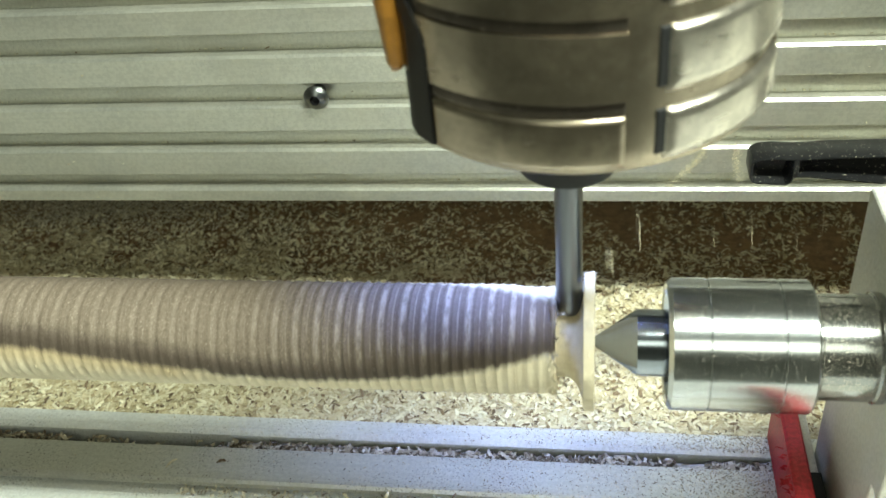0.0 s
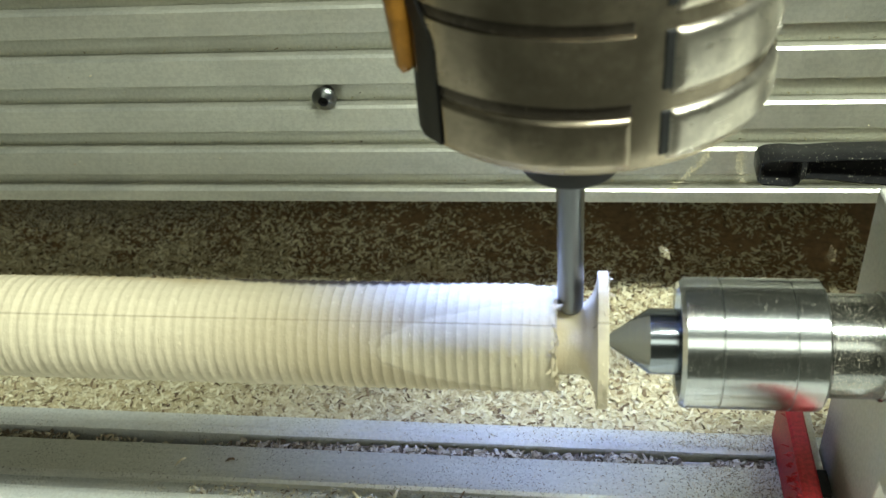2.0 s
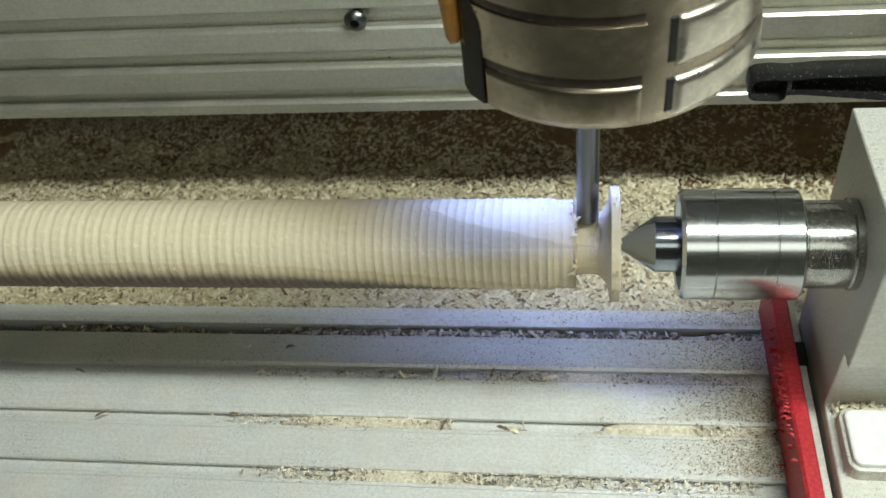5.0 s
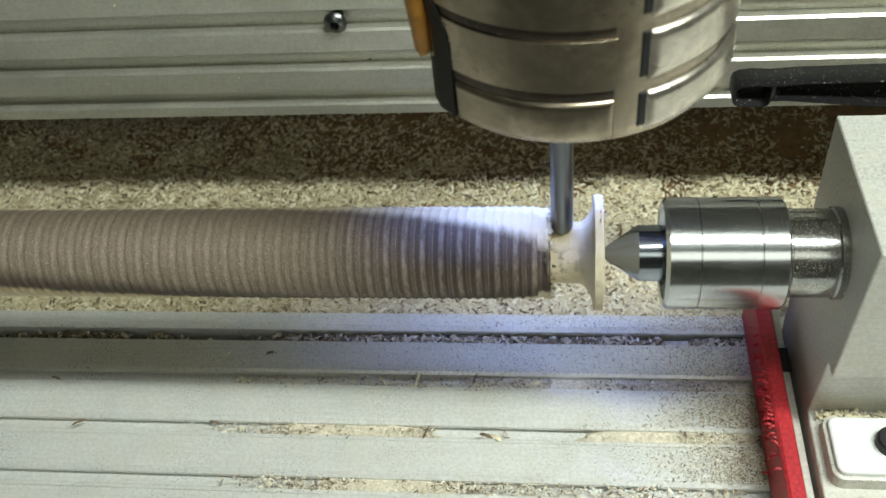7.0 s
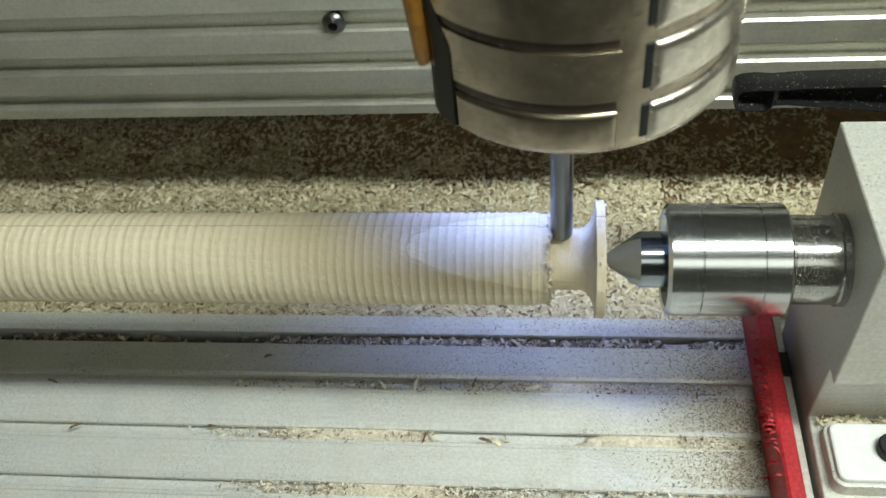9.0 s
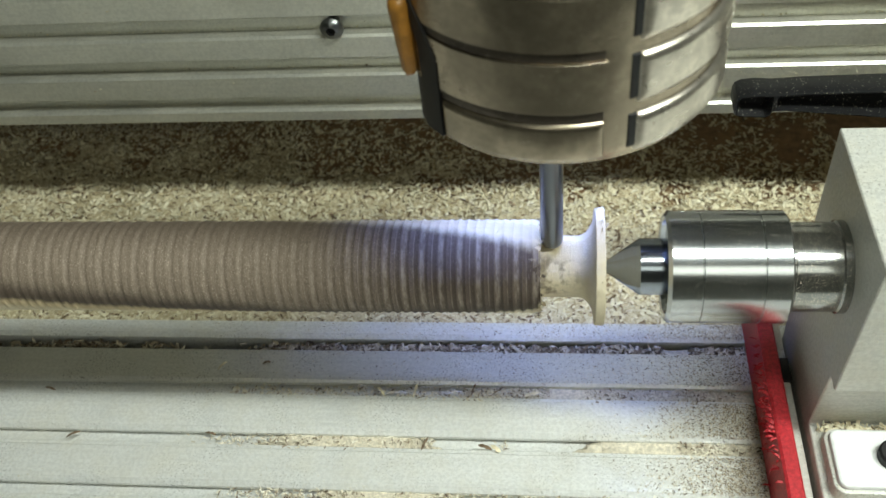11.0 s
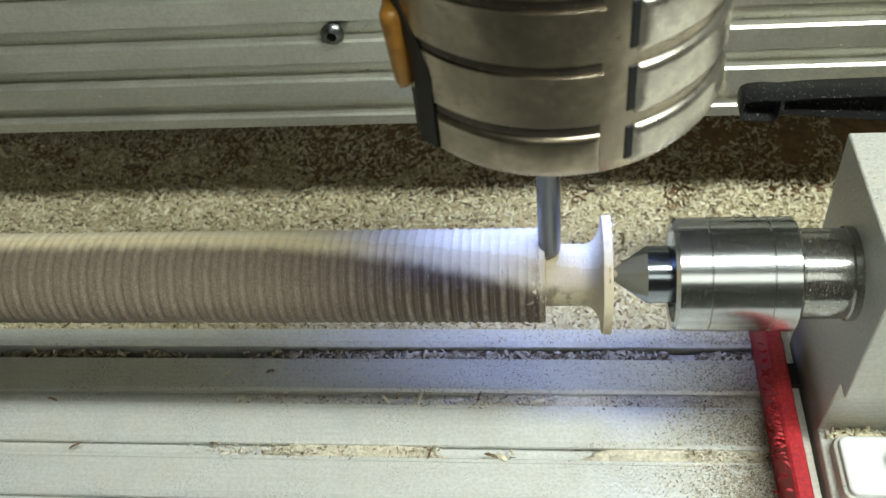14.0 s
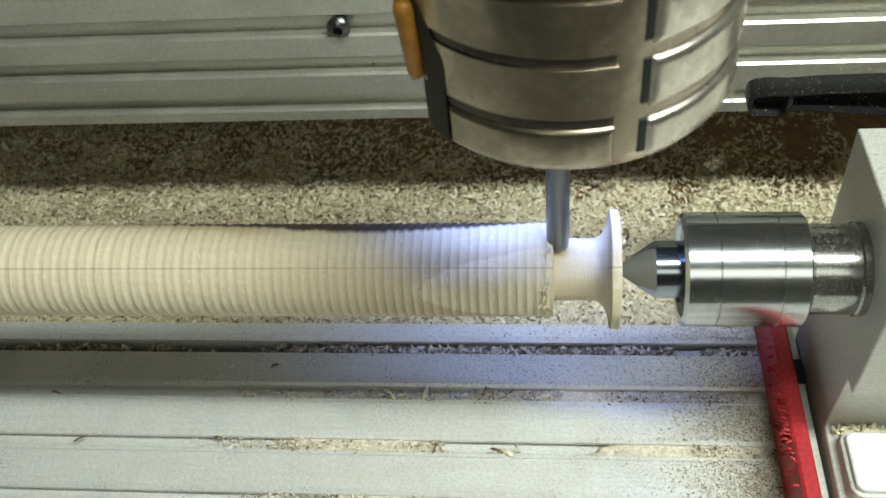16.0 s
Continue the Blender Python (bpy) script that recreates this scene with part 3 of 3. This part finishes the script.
def spindle():
    ob = empty("milling_spindle")
    tagged(ob, "polished steel milling spindle with ring grooves and a thin cutter", "milling spindle")
    r, shift = SPINDLE_R, pose(HOUSE_X * MM, 0, 0)
    z0, z1 = 60.2, 136.0
    rim = [(z0 + 0.5, 9), (z0 + 0.5, r - 2.2), (z0, r - 1.9), (z0, r - 1.3), (z0 + 0.4, r - 0.95), (z0 + 0.9, r - 0.9), (z0 + 2.2, r - 0.7), (z0 + 4.6, r - 0.6)]
    rim += [(z, r - 0.6) for z in range(70, 134, 4)] + [(z1, r - 0.6), (z1, 3)]
    part("core", mesh("core", *flattened(lathe(rim, 160, "z")), M_SPINDLE, True), ob, at=shift)
    fields = [(z0 + 1.2, 71.0), (73.4, 85.0), (87.4, 98.6), (101.0, 112.4), (114.8, 126.0)]
    for k, (low, high) in enumerate(fields):
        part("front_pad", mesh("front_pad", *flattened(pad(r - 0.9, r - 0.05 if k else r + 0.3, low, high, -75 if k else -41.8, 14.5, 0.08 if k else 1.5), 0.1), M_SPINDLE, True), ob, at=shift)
        # side fields carry the lit copy of the housing steel
        part("side_pad", mesh("side_pad", *pad(r - 0.9, r + 0.7, low + 0.3, high + 0.3, 24.4, 76, 2.3), M_LIT_SIDE, True), ob, "steel side field, coloured brighter as if lit", shift)
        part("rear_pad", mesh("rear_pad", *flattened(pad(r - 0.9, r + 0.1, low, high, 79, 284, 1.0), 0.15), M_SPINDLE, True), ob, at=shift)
        top = fields[k + 1][0] if k < 4 else 128.0
        # each front groove gets a dark band in place of its shade
        part("groove_shade", mesh("groove_shade", *flattened(pad(r - 1.0, r - 0.45, high, top, -74, 14.2, 0.3), 0.05), M_GROOVE_SHADE, True), ob, "groove painted dark as its shade", shift)
        part("seam", mesh("seam", *pad(r - 1.0, r - 0.25, low + 1.4, high + 0.1, 22.2, 25.4, 0.3), M_BLACK, True), ob, "dark seam", shift)
    part("black_strip", mesh("black_strip", *strip_face(r + 0.25, z0 + 1.2, 101, -88), M_BLACK, True), ob, "black lining of the recess in the flank", shift)
    tab = rounded_block(-32.8, -28.4, -22.0, -8, 72.6, 91, 2.0)
    part("amber_tab", mesh("amber_tab", [(x + (0.0 if z > 80 else (80 - z) * 0.18 * (x < -31)) - 0.05 * max(0, z - 84), y, z) for x, y, z in tab[0]], tab[1], M_AMBER, True), ob, "amber plastic tab", shift)
    part("collet_nut", mesh("collet_nut", *lathe([(40.6, 3.2), (40.6, 9.4), (41.2, 10.2), (44, 10.8), (64, 11.0)], 64, "z"), M_BLACK, True), ob, "black collet nut")
    part("cutter", mesh("cutter", *lathe([(0, 0), (0.12, 0.9), (0.5, 1.7), (1.2, 2.45), (2.0, 2.85), (3.0, 3.0), (42, 3.0)], 32, "z"), M_CARBIDE, True), ob, "grey carbide ball-nose cutter")
    return ob


# ---- workpiece ----
AXIS_Z = 73.8
R_WORK = 13.0


def ridge(x):
    """A scallop for each pass of the cutter; passes one way cut a little deeper than those back, most of all far from the neck."""
    u = (x / 5.05) % 1.0
    pair = min(1.0, max(0.25, (-60 - x) / 60))
    deep = 0.21 + 0.14 * min(1.0, max(0.0, (x + 90) / 30))
    if u < 0.5:
        return 0.16 - (deep + 0.09 * pair) * math.sin(math.pi * u / 0.5)
    return 0.16 - (deep - 0.09 * pair) * math.sin(math.pi * (u - 0.5) / 0.5)


def workpiece():
    prof, x = [(-262.6, 0.0)], -262.6
    while x < -18.2:
        prof.append((x, R_WORK + ridge(x)))
        x += 5.05 / 12
    prof.append((-18.2, 8.4))
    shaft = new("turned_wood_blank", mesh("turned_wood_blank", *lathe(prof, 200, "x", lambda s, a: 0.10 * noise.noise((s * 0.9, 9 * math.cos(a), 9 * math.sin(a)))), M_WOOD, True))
    shaft.location = (0, 0, AXIS_Z * MM)
    tagged(shaft, "ridged wooden blank, half cream half brown, turning between centres", "wood blank")
    neck = [(-30, 8.5), (-7.8, 8.5)]
    for i in range(1, 9):
        a = i / 8 * math.pi / 2
        neck.append((-7.8 + 4.4 * math.sin(a), 16.0 - 7.5 * math.cos(a)))
    neck += [(-3.2, 16.2), (-1.0, 16.3), (-0.8, 15.9), (-0.8, 0)]
    part("neck", mesh("neck", *lathe(neck, 128, "x", lambda s, a: (0.05 if s < -4 else 0.35 * (s < -0.81)) * noise.noise((s, 5 * math.cos(a), 5 * math.sin(a)))), M_WOOD, True), shaft)
    ring, x = [(-18.4, 8.4), (-18.4, R_WORK - 0.3)], -18.3
    while x < -9.2:
        ring.append((x, R_WORK + ridge(x) - 0.4))
        x += 5.05 / 12
    ring += [(-9.0, R_WORK - 0.3), (-9.0, 8.4)]
    shoulder = part("shoulder", mesh("shoulder", *lathe(ring, 160, "x", lambda s, a: 0.25 * noise.noise((s, 12 * math.cos(a), 12 * math.sin(a))) * (s > -10.5)), M_WOOD, True), shaft)
    rng = random.Random(21)

    def burrs(name, count, x, spread, r, parent, size):
        verts, faces = [], []
        for _ in range(count):
            a, l = rng.uniform(0, 2 * math.pi), size * rng.uniform(0.5, 1.6)
            out, along = rng.uniform(-0.2, 0.8) * l, rng.gauss(0, 0.6) * l
            x0, w = x + rng.uniform(-spread, spread), rng.uniform(0.02, 0.07)
            n = len(verts)
            for q, da, dx in ((r - 0.3, -w, 0), (r - 0.3, w, 0), (r + out * 0.6, w * 0.7, along * 0.6), (r + out, 0.0, along)):
                verts.append((x0 + dx, q * math.cos(a + da), q * math.sin(a + da)))
            faces.append((n, n + 1, n + 2, n + 3))
        tagged(part(name, mesh(name, verts, faces, M_WOOD), parent, "torn wood fibres"), kind="stuff")

    burrs("shoulder_burr", 210, -9.4, 0.8, R_WORK, shoulder, 1.3)
    burrs("flange_burr", 60, -1.4, 0.8, 16.2, shaft, 0.8)
    burrs("shaft_burr", 460, -110, 95, R_WORK + 0.1, shaft, 0.45)
    return shaft, shoulder


# ---- chips ----
def flake(rng, x, y, z, size):
    """A curled sliver of wood: two quads bent along their length."""
    a = rng.uniform(0, math.pi * 2)
    tilt, roll = rng.gauss(0, 0.28), rng.gauss(0, 0.4)
    l, w = size * rng.uniform(0.6, 1.5), size * rng.uniform(0.22, 0.5)
    m = Matrix.Translation((x, y, z)) @ Euler((roll, tilt, a)).to_matrix().to_4x4()
    curl = rng.uniform(0.0, 0.2) * l
    pts = [(-l / 2, -w / 2, 0), (-l / 2, w / 2, 0), (0, -w / 2, curl), (0, w / 2, curl), (l / 2, -w * 0.3, curl * 0.2), (l / 2, w * 0.3, curl * 0.2)]
    return [tuple(m @ Vector(p)) for p in pts], [(0, 2, 3, 1), (2, 4, 5, 3)]


def chips():
    rng = random.Random(4)

    def heap(name, count, place, size, label, material=M_CHIP):
        verts, faces = [], []
        for _ in range(count):
            q = place()
            if q:
                v, f = flake(rng, *q, size * rng.choice((0.5, 0.8, 1.0, 1.2, 1.5)) * rng.uniform(0.85, 1.15))
                n = len(verts)
                verts += v
                faces += [tuple(i + n for i in k) for k in f]
        tagged(new(name, mesh(name, verts, faces, material)), label, "wood chips", kind="stuff")

    def bareness(x, y):
        """0 where chips lie deep, 1 where the board is bare: towards the back, on the tailstock's side."""
        side = 0.42 + 0.58 * min(1.0, max(0.0, (x + 150) / 90)) + 0.25 * noise.noise((x * 0.03, y * 0.03, 8))
        back = (y - 118) / 65 + 0.5 * noise.noise((x * 0.05, y * 0.05, 8))
        return min(0.75, max(0.0, side * back))

    # the layer of chips on the board, thinner towards the back
    nx, ny = 110, 60
    verts, faces = [], []
    for j in range(ny + 1):
        for i in range(nx + 1):
            x, y = -330 + i * 4.6, 39.3 + j * 2.8
            z = -20 + 1.6 * noise.noise((x * 0.05, y * 0.05, 1)) + 0.9 * noise.noise((x * 0.2, y * 0.2, 5)) - 13.0 * bareness(x, y)
            verts.append((x, y, z))
    for j in range(ny):
        for i in range(nx):
            p = j * (nx + 1) + i
            faces.append((p, p + 1, p + nx + 2, p + nx + 1))
    tagged(new("chip_layer", mesh("chip_layer", verts, faces, M_BED, True)), "deep layer of cream and brown wood chips", "wood chips", kind="stuff")

    def on_board():
        x, y = rng.uniform(-300, 110), rng.uniform(39.5, 207)
        bare = bareness(x, y)
        if rng.random() < 0.65 * bare:
            return None
        return x, y, -19.6 + 1.6 * noise.noise((x * 0.05, y * 0.05, 1)) + rng.uniform(-0.3, 0.3) - 4.4 * min(1.0, bare * 1.3)

    heap("board_chips", 52000, on_board, 1.95, "loose curled cream and brown wood chips on the board")
    slots = [(26.2, 31.6, -5.0), (5.9, 11.8, -1.5), (-14.5, -8.4, -1.5), (-35.2, -28.6, -1.4)]

    runs = [(0, -215, -165, 0.9), (0, -118, 51, 6.5), (1, -45, 51, 3.0), (1, -130, -45, 0.8), (2, -128, -38, 1.0), (2, -25, 51, 1.5), (3, -110, -28, 1.7), (3, -28, 51, 0.8)]

    def in_slots(which):
        def place():
            k, x0, x1, _ = rng.choices(*zip(*[(r, r[3]) for r in runs if r[0] in which]))[0]
            y0, y1, z = slots[k]
            x = min(50.5, rng.uniform(x0, x1) + (0 if x1 > 50 and rng.random() < 0.5 else rng.gauss(0, 9)))
            if noise.noise((x * 0.05, y0, 3)) < -0.35:
                return None
            return x, rng.uniform(y0, y1), z - 1.0 + rng.uniform(-1.2, 2.4 if k == 0 else 0.9) + 1.2 * noise.noise((x * 0.08, y0, 9))

        return place

    for k, x0, x1, w in runs:
        if w < 1:
            continue
        y0, y1, z = slots[k]
        verts, faces, count = [], [], int((x1 - x0) / 1.5)
        for i in range(count + 1):
            for q in range(5):
                x, y = x0 + (x1 - x0) * i / count, y0 - 0.4 + (y1 - y0 + 0.8) * q / 4
                edge = min(1.0, max(0.0, min(i, (count - i) if x1 < 50 else count) / 16 + 0.6 * noise.noise((x * 0.2, y * 0.4, 3))))
                verts.append((x, y, z - 9 + 7.9 * edge + 0.7 * noise.noise((x * 0.25, y * 0.3, k))))
        for i in range(count):
            for q in range(4):
                p = i * 5 + q
                faces.append((p, p + 5, p + 6, p + 1))
        tagged(new("slot_dust", mesh("slot_dust", verts, faces, M_DUST, True)), "packed wood dust filling a table slot", "wood dust", kind="stuff")
    heap("slot_chips", 5600, in_slots((0,)), 1.9, "curled wood chips caught in the table slot under the blank", M_SPECK)
    heap("fine_slot_chips", 9500, in_slots((1, 2, 3)), 0.95, "fine wood chips lying in the table slots", M_FINE)

    def on_rail():
        y = rng.uniform(-60, 39)
        x = 51 - abs(rng.gauss(0, 15)) if y < 12 or rng.random() < 0.45 else 50 - abs(rng.gauss(0, 75))
        for y0, y1, _ in slots:
            if y0 - 0.5 < y < y1 + 0.5:
                return None
        return x, y, rng.uniform(0.05, 0.4)

    heap("rail_chips", 26000, on_rail, 0.45, "scattered fine wood chips on the table rails", M_SPECK)

    def on_foot():
        return rng.uniform(64, 122), -14.6 + rng.gauss(0, 0.8), 17.2 + rng.uniform(0, 1.6)

    heap("foot_chips", 420, on_foot, 1.8, "wood chips lodged behind the clamping plate")

    def on_beam():
        x = rng.uniform(-300, 110)
        z = rng.choice((rng.uniform(40, 130), 45.2, 61.6, 78.6, 97.2))
        deep = any(a - 0.5 < z < b + 0.5 for a, b in ((44.0, 50.4), (60.4, 68.0), (77.4, 85.8), (96.0, 104.0), (113.0, 121.5)))
        return x, (BEAM_Y + 4.3 if deep else BEAM_Y - 0.15), z

    heap("beam_dust", 1300, on_beam, 0.65, "specks of pale wood dust on the beam")


    def in_corner():
        x, y = -235 + rng.gauss(0, 38), 196 - abs(rng.gauss(0, 14))
        return (x, y, -18.9 + rng.uniform(-0.3, 0.5) + 1.6 * noise.noise((x * 0.05, y * 0.05, 1))) if x < -120 and y > 150 else None

    heap("fine_dust", 9000, in_corner, 0.9, "fine pale sawdust drifted under the beam", M_FINE)

    def smear():
        k = rng.choice((0, 0, 1))
        u = rng.random()
        x, z = ((34 - 7 * u - 5 * u * u, 60 - 15 * u), (43 + 2.5 * u, 62 - 15 * u))[k]
        return x + rng.gauss(0, 0.8), BEAM_Y - 0.12, z + rng.gauss(0, 0.6)

    def haze():
        return 95 + rng.gauss(0, 22), BEAM_Y - 0.12, 53 + rng.uniform(-2, 6) + 0.25 * rng.gauss(0, 8)

    heap("beam_haze", 1100, haze, 0.26, "thin veil of pale wood dust on the beam face")
    heap("dust_smear", 1100, smear, 0.3, "pale smears of wood dust on the beam face")


def curl(length, width, bend, twist):
    """A shaving: a thin strip, bent along its length and tapered at both ends."""
    verts, faces, n = [], [], 7
    for deep in (0.0, -0.12):
        for i in range(n):
            u = i / (n - 1) * 2 - 1
            w, a = width * (0.62 - 0.3 * u * u + 0.18 * math.sin(7 * u + length)) / 2, twist * u
            z = bend * (1 - u * u) + deep
            verts += [(u * length / 2, -w * math.cos(a), z - w * math.sin(a)), (u * length / 2, w * math.cos(a), z + w * math.sin(a))]
    m = 2 * n
    for i in range(n - 1):
        p = 2 * i
        faces += [(p, p + 2, p + 3, p + 1), (m + p, m + p + 1, m + p + 3, m + p + 2), (p, m + p, m + p + 2, p + 2), (p + 1, p + 3, m + p + 3, m + p + 1)]
    faces += [(0, 1, m + 1, m), (m - 2, 2 * m - 2, 2 * m - 1, m - 1)]
    return verts, faces


def loose_chips():
    """Single shavings lying on the rails and in the slots."""
    rows = [("dark", -117.0, 19.5, 0.25, 3.0, 1.6, 20), ("pale", -133.0, 18.0, 0.25, 4.4, 1.2, 55), ("dark", -180.0, -10.8, -1.4, 5.0, 1.3, 30), ("dark", -57.0, -11.6, -1.0, 5.2, 1.2, 70),
            ("dark", -37.0, -12.4, -1.0, 4.8, 2.0, -20), ("pale", -33.5, -13.0, -0.8, 4.0, 2.2, -35), ("dark", -131.0, -9.4, -1.2, 4.0, 1.2, -10), ("pale", -62.0, 9.2, -0.4, 6.0, 1.4, 80),
            ("pale", -74.0, 8.4, -0.4, 5.0, 1.5, 130), ("dark", -42.0, 10.0, -0.4, 5.2, 0.9, 75), ("pale", -22.0, 8.2, -0.4, 5.4, 2.0, 20), ("dark", -195.0, 7.6, -0.8, 4.6, 1.3, -15)]
    for tone, x, y, z, l, w, a in rows:
        m = M_PALE_CHIP if tone == "pale" else M_DARK_CHIP
        ob = new("wood_shaving", mesh("wood_shaving", *curl(l, w, 0.7, 0.3), m))
        ob.matrix_basis = pose(x * MM, y * MM, z * MM, 6, 0, a)
        tagged(ob, tone + (" cream" if tone == "pale" else " brown") + " wood shaving lying on the slotted table", "wood shaving", "loose shavings on the table")


def thrown_chips():
    """Shavings that the cutter throws: seconds, where each flies at that moment, its length, its slant."""
    rows = [(0.0, 11, 60, 62, 6.5, 80), (0.0, 42, 60, 64, 6.0, 75), (0.0, 61, 60, 65, 5.0, 95), (0.0, 68, 60, 67, 5.5, 85), (0.0, 55, 60, 58, 4.5, 80), (0.0, 32, 60, 59, 4.0, 100), (0.0, 3, 60, 51, 4.0, 60),
            (0.5, 40, 60, 66, 4.5, 100), (0.5, 57, 60, 60, 4.0, 80), (1.0, 45, 60, 52, 6.0, 80), (1.0, -12, 60, 56, 4.0, 110), (1.5, 30, 60, 60, 4.0, 70), (2.5, 48, 60, 72, 5.0, 40), (2.0, 17, 60, 54, 3.0, 30), (2.0, 64, 60, 54, 4.0, 100), (3.0, 34, 60, 58, 4.0, 60), (8.5, 36, 60, 60, 4.0, 70), (12.5, 45, 60, 74, 4.0, 75), (12.5, 60, 60, 54, 5.0, 65),
            (12.5, 70, 60, 54, 4.0, 85), (14.5, 40, 60, 58, 4.0, 60), (15.5, 48, 60, 56, 3.5, 110), (16.0, 34, 60, 58, 4.0, 45)]
    out = []
    for t, x, y, z, l, a in rows:
        ob = new("thrown_shaving", mesh("thrown_shaving", *curl(l * 1.25, 1.7, 0.6, 0.4), M_PALE_CHIP))
        tagged(ob, "cream wood shaving thrown off by the cutter", "wood shaving", "shavings in the air")
        out.append((ob, t, x, y, z, a))
    return out


# ---- build ----
workshop()
bed()
beam()
tailstock()
clamp_lever()
red_stop()
SPINDLE = spindle()
WORK, SHOULDER = workpiece()
chips()
loose_chips()
THROWN = thrown_chips()

# cutter's line along the blank: it steps over at each turn of the rotation
STEPS = [(0.0, -6.6), (1.55, -6.6), (1.8, -9.6), (5.2, -9.6), (5.45, -12.0), (8.95, -12.0), (9.2, -14.9), (12.6, -14.9), (12.85, -17.2), (16.0, -17.2)]
TIP_Z = 82.3


def swing(t):
    """Turn of the blank in degrees: to and fro by almost a whole turn, each way in 3.68 s."""
    u = ((t - 1.67) / 3.68) % 2.0
    slack = float(np.interp(t, (0.0, 0.5, 1.0, 1.4, 1.67, 2.1, 2.5, 3.0, 14.6, 15.5, 16.0), (4.0, 9.0, 18.0, 9.0, 0.0, -6.0, 4.0, 0.0, 0.0, -5.0, -4.0)))
    return 178.0 - 355.0 * (u if u < 1 else 2 - u) + slack


def motions():
    walk(SPINDLE, [(t, pose(x * MM, 0, TIP_Z * MM)) for t, x in STEPS])
    turns = sorted(set([i * 0.4 for i in range(41)] + [0.2, 0.6, 1.0, 1.4, 1.8, 2.2, 2.6, 3.0, 15.4, 1.67, 5.35, 9.03, 12.71]))
    walk(WORK, [(t, pose(0, 0, AXIS_Z * MM, -swing(t))) for t in turns])
    for ob, t, x, y, z, a in THROWN:
        # it leaves the cut, flies past the given place and comes to rest on the bed of chips
        tip = [p for s, p in STEPS if s <= t][-1]
        cut_at, fly = pose(tip * MM, 0, 0.078, 0, a - 40, 0), pose(x * MM, y * MM, z * MM, 10, a, 0)
        rest = pose((x + 0.15 * (x - tip)) * MM, (y + 10) * MM, -0.019, 5, a - 30, 0)
        rows = [] if t < 0.2 else [(0.0, cut_at), (t - 0.16, cut_at)]
        rows.append((t, fly))
        if t < 15.9:
            rows += [(t + 0.2, rest), (16.0, rest)]
        walk(ob, rows)
    walk(SHOULDER, [(t, pose((x + 6.0) * MM, 0, 0)) for t, x in STEPS])


motions()
